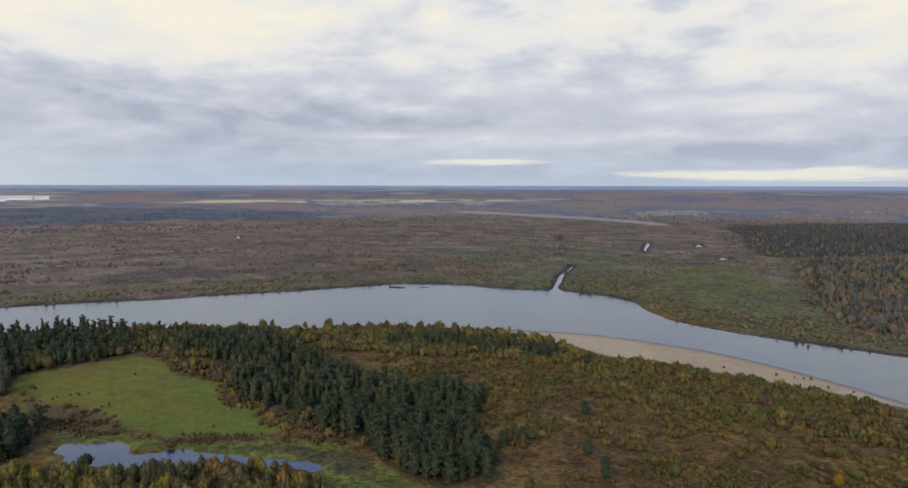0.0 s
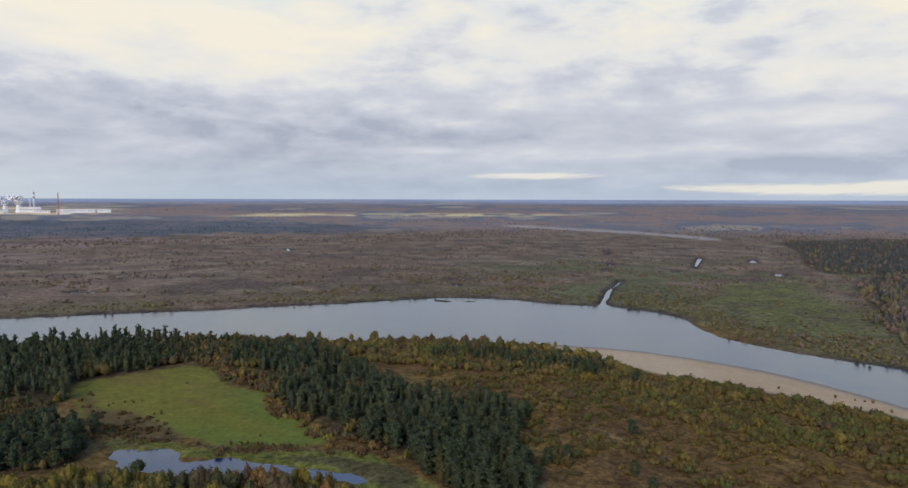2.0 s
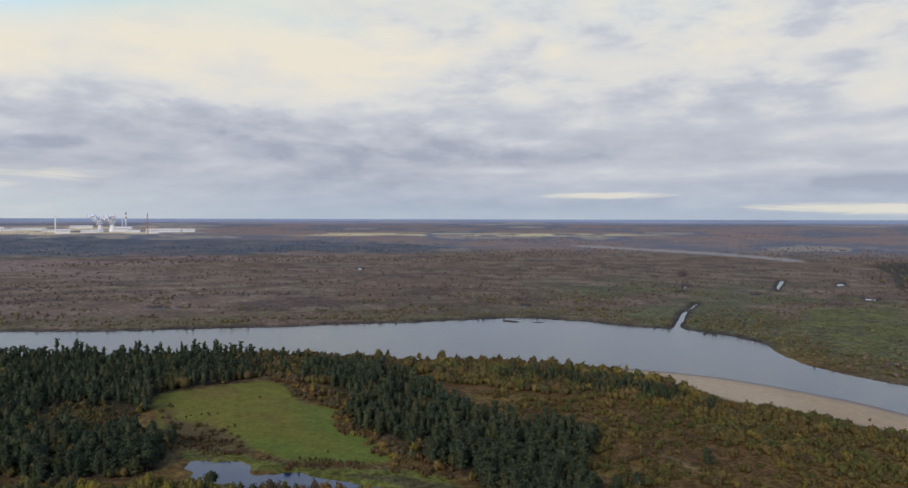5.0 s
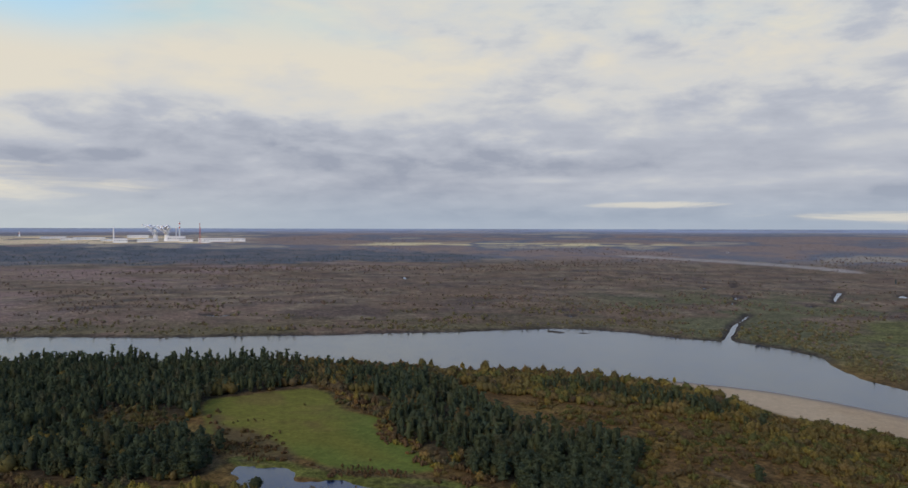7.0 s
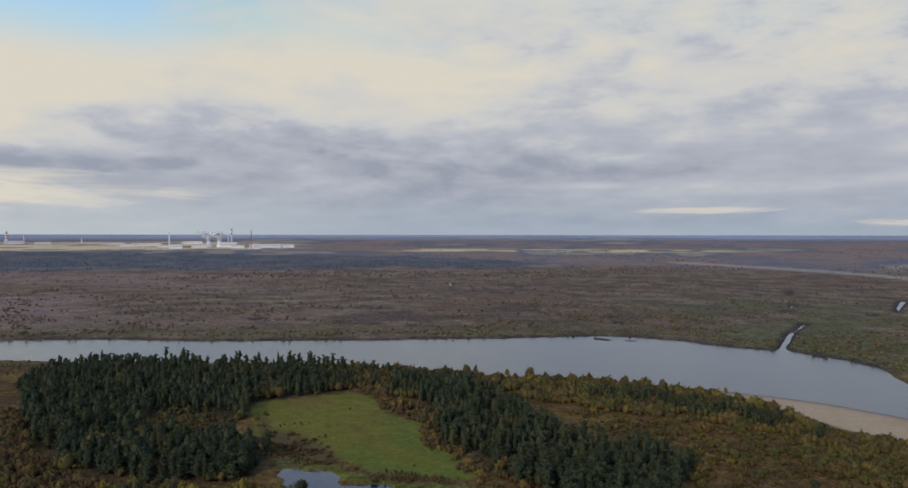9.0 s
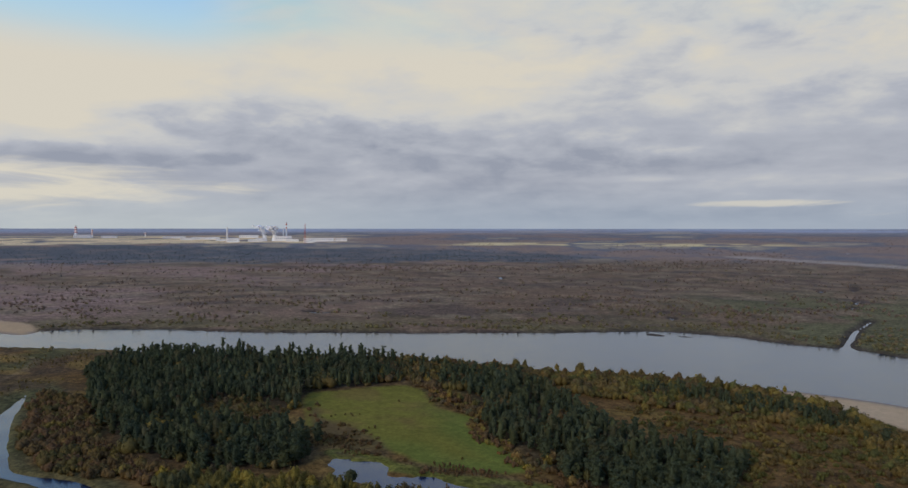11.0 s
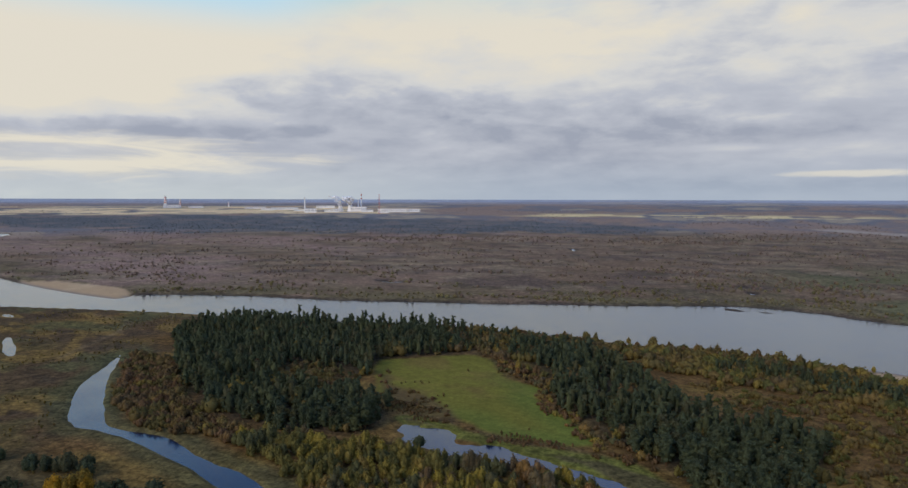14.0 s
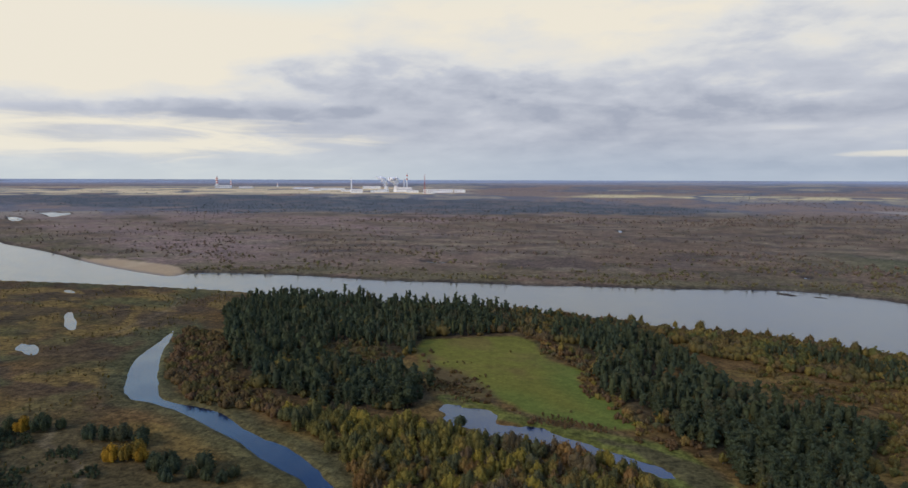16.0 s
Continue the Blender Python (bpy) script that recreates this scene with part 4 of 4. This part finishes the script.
forest("glade_scrub", BUSHES, places(rs, scatter(rs, GLADE, 3.6, lambda x, y: 0.55 + 0 * x, -3), 0.5, 1.2), "russet bushes in a glade among pines", "bushes", AUTUMN, PALE_BARK, rs)
single_trees("glade_pine", FULL_PINES, places(rs, scatter(rs, GLADE, 9.0, lambda x, y: 0.6 + 0 * x), 0.4, 0.7), "young dark pine in a russet glade", "tree", "young pines in the glade", NEEDLES, BARK, rs)
FRINGE = [(-190, 410), (-158, 400), (-125, 374), (-112, 342), (-92, 314), (-60, 286), (-38, 262), (-46, 256), (-70, 275), (-98, 300), (-118, 328), (-126, 352), (-150, 368), (-172, 394)]
fr = places(rs, scatter(rs, FRINGE, 3.0, lambda x, y: 0.25 + 0.7 * step(fbm(x, y, 16, 2), 0.35, 0.5)), 0.4, 1.1)
half = rs.rand(len(fr)) < 0.5
forest("wood_fringe", BUSHES, fr[half], "bare brown bushes fringing the pine wood", "bushes", BARE, PALE_BARK, rs)
forest("wood_fringe_scrub", BUSHES, fr[~half], "yellowing bushes fringing the pine wood", "bushes", WILLOW, PALE_BARK, rs)
forest("shore_thicket", BUSHES, sw[~mix], "olive green scrub among russet bushes along the river", "bushes", GREEN_SCRUB, PALE_BARK, rs)
mix = rs.rand(len(th)) < 0.4
forest("russet_thicket", BUSHES, th[mix], "russet and yellow bushes behind the sand bank", "bushes", AUTUMN, PALE_BARK, rs)
forest("thicket", BUSHES, th[~mix], "olive green and brown thicket behind the sand bank", "bushes", GREEN_SCRUB, PALE_BARK, rs)
mix = rs.rand(len(cs)) < 0.5
forest("creek_scrub", BUSHES, cs[mix], "brown half-bare bushes along the creek", "bushes", BARE, PALE_BARK, rs)
forest("creek_thicket", BUSHES, cs[~mix], "russet and olive bushes along the creek", "bushes", AUTUMN, PALE_BARK, rs)
EAST_MOOR = [(-70, 415), (60, 405), (80, 340), (240, 250), (250, 130), (20, 130), (20, 240), (15, 320), (-20, 345)]
em = places(rs, scatter(rs, EAST_MOOR, 4.0, lambda x, y: 0.12 + step(fbm(x + 50, y, 24, 3), 0.38, 0.52) * 0.85), 0.25, 1.2)
near, rest = split(em, 290)
single_trees("bush", BUSHES, near, "russet autumn bush on the grassy river terrace", "bush", "bushes on the terrace", AUTUMN, PALE_BARK, rs, "stems")
mix = rs.rand(len(rest)) < 0.6
forest("moor_scrub", BUSHES, rest[mix], "scattered russet bushes on brown grassland", "bushes", AUTUMN, PALE_BARK, rs)
forest("moor_thicket", BUSHES, rest[~mix], "scattered olive bushes on brown grassland", "bushes", GREEN_SCRUB, PALE_BARK, rs)
SAND_BUSHES = [(155, 378), (186, 359), (190, 357), (193, 355), (194, 340), (182, 345), (203, 333), (178, 363)]
single_trees("sand_bush", SAPLINGS, sized(rs, SAND_BUSHES, 0.9, 1.5), "small brown bush growing on the bare sand bank", "bush", "bushes on the sand", AUTUMN, PALE_BARK, rs, "stems")
MEADOW_BUSHES = [(-195, 319), (-195, 323), (-190, 325), (-188, 328), (-183, 329), (-166, 309), (-163, 310), (-175, 362), (-104, 283), (-199, 316), (-186, 326), (-158, 368)]
single_trees("meadow_bush", SAPLINGS, sized(rs, MEADOW_BUSHES, 0.7, 1.3), "small dark bush in the green meadow", "bush", "bushes in the meadow", AUTUMN, PALE_BARK, rs, "stems")
MEADOW_EDGE = [(-196, 300), (-180, 290), (-160, 284), (-135, 286), (-120, 275), (-95, 271), (-70, 274), (-72, 268), (-110, 263), (-135, 272), (-160, 270), (-180, 276), (-205, 300)]
me_ = places(rs, scatter(rs, MEADOW_EDGE, 2.2, lambda x, y: step(fbm(x, y, 18, 2), 0.35, 0.55), -2), 0.5, 1.1)
bs = np.concatenate([places(rs, scatter(rs, strip_, 2.6, lambda x, y: 0.1 + 0.5 * step(fbm(x, y, 10, 2), 0.45, 0.6) * (y > 275), -1), 0.25, 0.75) for strip_ in BROWN_STRIPS])
forest("brown_scrub", BUSHES, bs, "low brown leafless scrub along the edge of the meadow", "bushes", BARE, PALE_BARK, rs)
forest("meadow_scrub", SAPLINGS, me_, "low brown scrub between meadow and pond", "bushes", BARE, PALE_BARK, rs)
WEST_MOOR = [(-760, 330), (-560, 400), (-450, 420), (-410, 330), (-420, 300), (-350, 215), (-285, 180), (-170, 165), (-150, 110), (-420, 60), (-700, 180)]
wm = places(rs, scatter(rs, WEST_MOOR, 4.2, lambda x, y: step(fbm(x, y + 40, 26, 3), 0.46, 0.66) * 0.7), 0.4, 1.1)
forest("west_moor_scrub", SAPLINGS, wm, "low brown and olive scrub on boggy moor", "bushes", AUTUMN, PALE_BARK, rs)
NEAR_SCRUB = [(-300, 130), (-270, 142), (-235, 140), (-215, 132), (-210, 115), (-240, 95), (-300, 100)]
forest("juniper_scrub", SAPLINGS, places(rs, scatter(rs, NEAR_SCRUB, 1.9, lambda x, y: step(fbm(x, y, 14, 2), 0.4, 0.55)), 0.8, 1.6), "low dark green shrubs in rough grass", "bushes", NEEDLES, BARK, rs)
tt = places(rs, scatter(rs, EAST_MOOR, 3.9, lambda x, y: 0.36 + 0 * x), 0.25, 0.6)
forest("terrace_tussocks", SAPLINGS, tt, "russet grass tussocks and seedlings on the terrace", "grass", AUTUMN, PALE_BARK, rs)


# the far side of the river
def beyond(rs, n, near_d, far_d, az0, az1, keep):
    d = 1 / (1 / far_d + (1 / near_d - 1 / far_d) * rs.rand(n))
    a = np.radians(az0 + (az1 - az0) * rs.rand(n))
    x, y = d * np.sin(a), d * np.cos(a)
    ok = (rs.rand(n) < keep(x, y))
    x, y = x[ok], y[ok]
    ok = (inside(RIVER, x, y, 2) < -5) & (land(x, y)[1] < -3) & (inside(BAR, x, y) < -2) & (inside(SAND, x, y) < -2)
    return x[ok], y[ok]


def far_keep(x, y):
    over = step(y - 0.22 * x, 520, 560) + step(x, 190, 230)
    return np.clip(over, 0, 1) * (0.004 + 0.99 * np.maximum(step(fbm(x, y * 1.5, 110, 4), 0.54, 0.6), step(fbm(x * 0.8 + 800, y * 1.6, 40, 3), 0.58, 0.64))) * (1 - 0.9 * step(inside(FAR_FIELD, x, y), -5, 5))


def bank_keep(x, y):
    w = inside(RIVER, x, y, 2)
    return step(w, -60, -30) * (1 - step(w, -12, -6)) * np.clip(step(y - 0.22 * x, 500, 540) + step(x + 0.3 * (500 - y), 150, 175), 0, 1) * step(fbm(x, y, 40, 3), 0.35, 0.5)


fs = places(rs, beyond(rs, 30000, 520, 2500, -70, 38, far_keep), 0.3, 1.15)
fs[:, 2] *= 0.55 + 0.9 * fbm(fs[:, 0], fs[:, 1] + 333, 60, 3)
mix = rs.rand(len(fs)) < 0.12 + 0.75 * step(np.hypot(fs[:, 0], fs[:, 1]), 700, 1100)
forest("far_scrub", FAR_BUSHES, fs[mix], "brown leafless scrub on the far flood plain", "bushes", HAZED_BARE, PALE_BARK, rs)
forest("far_green_scrub", FAR_BUSHES, np.concatenate([fs[~mix], places(rs, beyond(rs, 15000, 440, 900, -70, 30, bank_keep), 0.4, 1.0)]), "olive willow scrub along the far bank", "bushes", HAZED_OLIVE, PALE_BARK, rs)
ew = beyond(rs, 13000, 440, 1900, 10, 42, lambda x, y: np.maximum(np.maximum(step(inside(CONIFERS, x, y) + (fbm(x, y, 90) - 0.5) * 60, -10, 15), step(inside(ALDERS, x, y) + (fbm(x, y, 60) - 0.5) * 40, -10, 12)), 0.16 * step(inside(EAST_WOOD, x, y), -15, 15)))
pick = (inside(CONIFERS, *ew) + (fbm(*ew, 60) - 0.5) * 120 > 0) & (rs.rand(len(ew[0])) < 0.72) | (rs.rand(len(ew[0])) < 0.2)
gold = rs.rand(len(ew[0])) < np.where(inside(BIRCH_STAND, *ew) + (fbm(*ew, 40) - 0.5) * 60 > 0, 0.75, 0.16)
olive = rs.rand(len(ew[0])) < 0.35
forest("far_pine_wood", FAR_PINES, places(rs, (ew[0][pick], ew[1][pick]), 0.6, 1.1), "dark pine wood across the river", "forest", HAZED_SPRUCE, BARK, rs)
forest("far_birch_wood", FAR_LEAFY, places(rs, (ew[0][~pick & gold], ew[1][~pick & gold]), 0.6, 1.25), "brown and yellow birch wood across the river", "forest", HAZED_AUTUMN, PALE_BARK, rs)
forest("far_olive_wood", FAR_LEAFY, places(rs, (ew[0][~pick & ~gold & olive], ew[1][~pick & ~gold & olive]), 0.5, 1.1), "olive green mixed wood across the river", "forest", HAZED_OLIVE, PALE_BARK, rs)
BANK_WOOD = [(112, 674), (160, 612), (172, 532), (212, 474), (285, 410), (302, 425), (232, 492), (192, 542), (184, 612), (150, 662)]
forest("far_bank_wood", FAR_LEAFY, places(rs, scatter(rs, BANK_WOOD, 5.5, lambda x, y: 0.7 * step(fbm(x, y, 30, 2), 0.4, 0.6), -3), 0.2, 0.6), "low autumn wood along the far bank", "forest", HAZED_OLIVE, PALE_BARK, rs)
forest("far_alder_wood", FAR_LEAFY, places(rs, (ew[0][~pick & ~gold & ~olive], ew[1][~pick & ~gold & ~olive]), 0.4, 1.2), "bare grey-brown alder wood across the river", "forest", HAZED_BARE, PALE_BARK, rs)
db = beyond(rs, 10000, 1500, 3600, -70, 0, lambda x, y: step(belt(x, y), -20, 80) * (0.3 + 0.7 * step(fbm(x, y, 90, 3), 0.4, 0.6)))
forest("far_spruce_belt", FAR_PINES, places(rs, db, 0.3, 0.6), "dark belt of conifer forest on the plain, painted haze-blue", "forest", HAZED_SPRUCE, BARK, rs)


fw = beyond(rs, 12000, 1650, 4200, -68, 38, lambda x, y: step(fbm(x, y * 0.6, 330, 3), 0.5, 0.6) * (inside(DARK_BELT, x, y) < -20) * (inside(OXBOW, x, y) < -20) * 0.75)
dark = np.abs(far_strip(*fw) - 0.57) < 0.05
forest("distant_brown_wood", FAR_BUSHES, places(rs, (fw[0][~dark], fw[1][~dark]), 0.8, 1.6), "brown leafless woods far out on the plain", "forest", HAZED_BARE, PALE_BARK, rs)
forest("distant_dark_wood", FAR_PINES, places(rs, (fw[0][dark], fw[1][dark]), 0.3, 0.5), "dark conifer woods far out on the plain", "forest", HAZED_SPRUCE, BARK, rs)



# ---- works and villages on the plain ----
def tangent(x, y):
    """Turn that faces a wall towards the river."""
    return -math.degrees(math.atan2(x, y))


def tube(r0, r1, z0, z1, sides=12):
    return stem([(0, 0, z0), (0, 0, z1)], [r0, r1], sides)


def box(w, d, h, z=0.0, x=0.0, y=0.0):
    v = np.array([(x + sx * w / 2, y + sy * d / 2, z + k * h) for k in (0, 1) for sx, sy in ((-1, -1), (1, -1), (1, 1), (-1, 1))])
    return v, np.array([(0, 3, 2, 1), (4, 5, 6, 7), (0, 1, 5, 4), (1, 2, 6, 5), (2, 3, 7, 6), (3, 0, 4, 7)])


def chimney(x, y, tall, r, bands):
    ob = tagged(new("chimney"), "tall white factory chimney with red bands" if bands else "tall pale concrete factory chimney", "chimney", "chimneys of the works")
    part("shaft", quads("shaft", *tube(r, r * 0.65, -2, tall, 14), [WHITE_WALL], soft=True), ob)
    part("cap", quads("cap", *join([tube(r * 0.8, r * 0.8, tall - 1.5, tall), tube(r * 0.8, r * 0.4, tall, tall + 0.3)]), [GREY_ROOF]), ob)
    for i in range(bands):
        z = tall * (1 - 0.2 * i) - 7
        q = r * (1 - 0.35 * z / tall) + 0.25
        part("band", quads("band", *tube(q + 0.1, q, z - tall * 0.08, z, 14), [RED_PAINT], soft=True), ob, "red painted band")
    ob.matrix_basis = pose(x, y, spot(x, y))


def hall(x, y, wide, deep, tall, bays, roof=0.0, label="long white factory hall with a flat roof", name="factory_hall", group="halls of the works", wall=None):
    ob = tagged(new(name), label, "building", group)
    part("wall", quads("wall", *box(wide, deep, tall + 2, -2), [wall or WHITE_WALL]), ob)
    if roof:
        v = np.array([(sx * (wide / 2 + 0.4), sy * (deep / 2 + 0.4), tall) for sx, sy in ((-1, -1), (1, -1), (1, 1), (-1, 1))] + [(-wide / 2 - 0.4, 0, tall + roof), (wide / 2 + 0.4, 0, tall + roof)])
        f = np.array([(0, 1, 5, 4), (2, 3, 4, 5), (0, 3, 2, 1), (3, 0, 4, 4), (1, 2, 5, 5)])[:3]
        part("roof", quads("roof", v, f, [GREY_ROOF]), ob)
    else:
        part("roof", quads("roof", *box(wide + 1, deep + 1, 0.8, tall), [GREY_ROOF]), ob)
    pane = quads("window", *box(wide / bays * 0.4, 0.3, tall * 0.18), [GLASS])
    for i in range(bays):
        w = part("window", pane, ob)
        w.location = (wide * ((i + 0.5) / bays - 0.5), -deep / 2 - 0.1, tall * 0.45)
    ob.matrix_basis = pose(x, y, spot(x, y), 0, 0, tangent(x, y))


def mast(x, y, tall):
    ob = tagged(new("radio_mast"), "slender red and white lattice mast", "mast")
    for sx, sy in ((-1, -1), (1, -1), (1, 1), (-1, 1)):
        part("leg", quads("leg", *stem([(sx * 3, sy * 3, -2), (sx * 1.2, sy * 1.2, tall)], [0.6, 0.45], 4), [RED_PAINT]), ob)
    for i in range(8):
        z = tall * (i + 0.5) / 8
        k = 3 - 1.8 * z / tall
        part("brace", quads("brace", *box(2 * k, 2 * k, 1.2, z), [WHITE_WALL if i % 2 else RED_PAINT]), ob)
    ob.matrix_basis = pose(x, y, spot(x, y))


def cooling_tower(x, y, tall, r):
    ob = tagged(new("cooling_tower"), "pale concrete cooling tower giving off steam", "tower", "cooling towers")
    hs = np.linspace(0, 1, 8)
    part("shell", quads("shell", *stem([(0, 0, tall * h - 1) for h in hs], [r * (1 - 0.75 * h + 0.42 * h * h) for h in hs], 20), [WHITE_WALL], soft=True), ob)
    part("rim", quads("rim", *tube(r * 0.68, r * 0.68, tall - 1, tall + 0.5, 20), [GREY_ROOF]), ob)
    ob.matrix_basis = pose(x, y, spot(x, y))


def steam(x, y, z0, tall, wide, drift, seed):
    q = np.random.RandomState(seed)
    pieces = []
    for i in range(150):
        h = q.rand() ** 0.8
        c = np.array([drift * h ** 1.4 + q.normal() * wide * (0.15 + 0.3 * h), q.normal() * wide * 0.3, z0 + tall * h])
        r = wide * (0.08 + 0.14 * h) * (0.5 + 0.7 * q.rand())
        ks = np.linspace(-1, 1, 6)
        v, f = stem([c + np.array([0, 0, r * k * 0.9]) for k in ks], [r * math.sqrt(max(1 - k * k, 0.02)) for k in ks], 9)
        pieces.append((v + q.normal(size=v.shape) * r * 0.05, f))
    v, f = join(pieces)
    ob = tagged(new("steam_plume", quads("steam_plume", v, f, [STEAM], soft=True)), "white steam drifting up from the works", "steam", kind="stuff")
    ob.matrix_basis = pose(x, y, spot(x, y), 0, 0, tangent(x, y))


for x, y, tall, r, bands in ((-3310, 2649, 66, 8, 3), (-3256, 2707, 48, 5, 3), (-3129, 2955, 27, 4, 2), (-2503, 2920, 82, 4.2, 0), (-2351, 3212, 70, 4, 0), (-2337, 3222, 103, 5, 2), (-2377, 3176, 45, 2.5, 0)):
    chimney(x, y, tall, r, bands)
mast(-2095, 3055, 108)
for x, y, w, d, h, n in ((-2476, 2937, 62, 40, 22, 6), (-2420, 3103, 60, 40, 14, 6), (-2138, 3253, 170, 40, 18, 14), (-2036, 3324, 66, 40, 16, 6), (-2739, 3018, 150, 40, 12, 12), (-2417, 3047, 80, 30, 13, 8), (-3288, 2673, 90, 30, 16, 8),
                         (-2642, 3271, 110, 40, 14, 9), (-2925, 2971, 120, 30, 10, 10), (-2783, 2921, 70, 30, 11, 6), (-3197, 2768, 80, 30, 10, 7), (-2131, 3145, 60, 30, 9, 5), (-2327, 3181, 90, 50, 26, 8), (-2262, 3174, 70, 40, 12, 6), (-2588, 2996, 90, 30, 9, 8)):
    hall(x, y, w, d, h, n)
cooling_tower(-2409, 3118, 34, 16)
cooling_tower(-2364, 3150, 36, 17)
steam(-2409, 3118, 30, 55, 26, -30, 5)
steam(-2364, 3150, 32, 50, 34, -20, 6)
HOUSES = [(-509, 3288), (-447, 3244), (-344, 3301), (-265, 3355), (-70, 3463), (448, 3029), (1521, 2573), (1614, 2609), (1589, 2494), (1631, 2419), (-1171, 3208), (-1303, 3768), (-425, 3281), (-308, 3321), (1553, 2533), (1599, 2556), (1628, 2648)]
HOUSE_WALL = material("weathered_house_wall", plain_nodes((0.40, 0.37, 0.33), 0.25, 0.2))
for i, (x, y) in enumerate(HOUSES):
    hall(x, y, 7 + 4 * rs.rand(), 7, 2.6 + 1.0 * rs.rand(), 4, 1.8, "small pale village house with a grey pitched roof", "house", "houses on the plain", HOUSE_WALL)
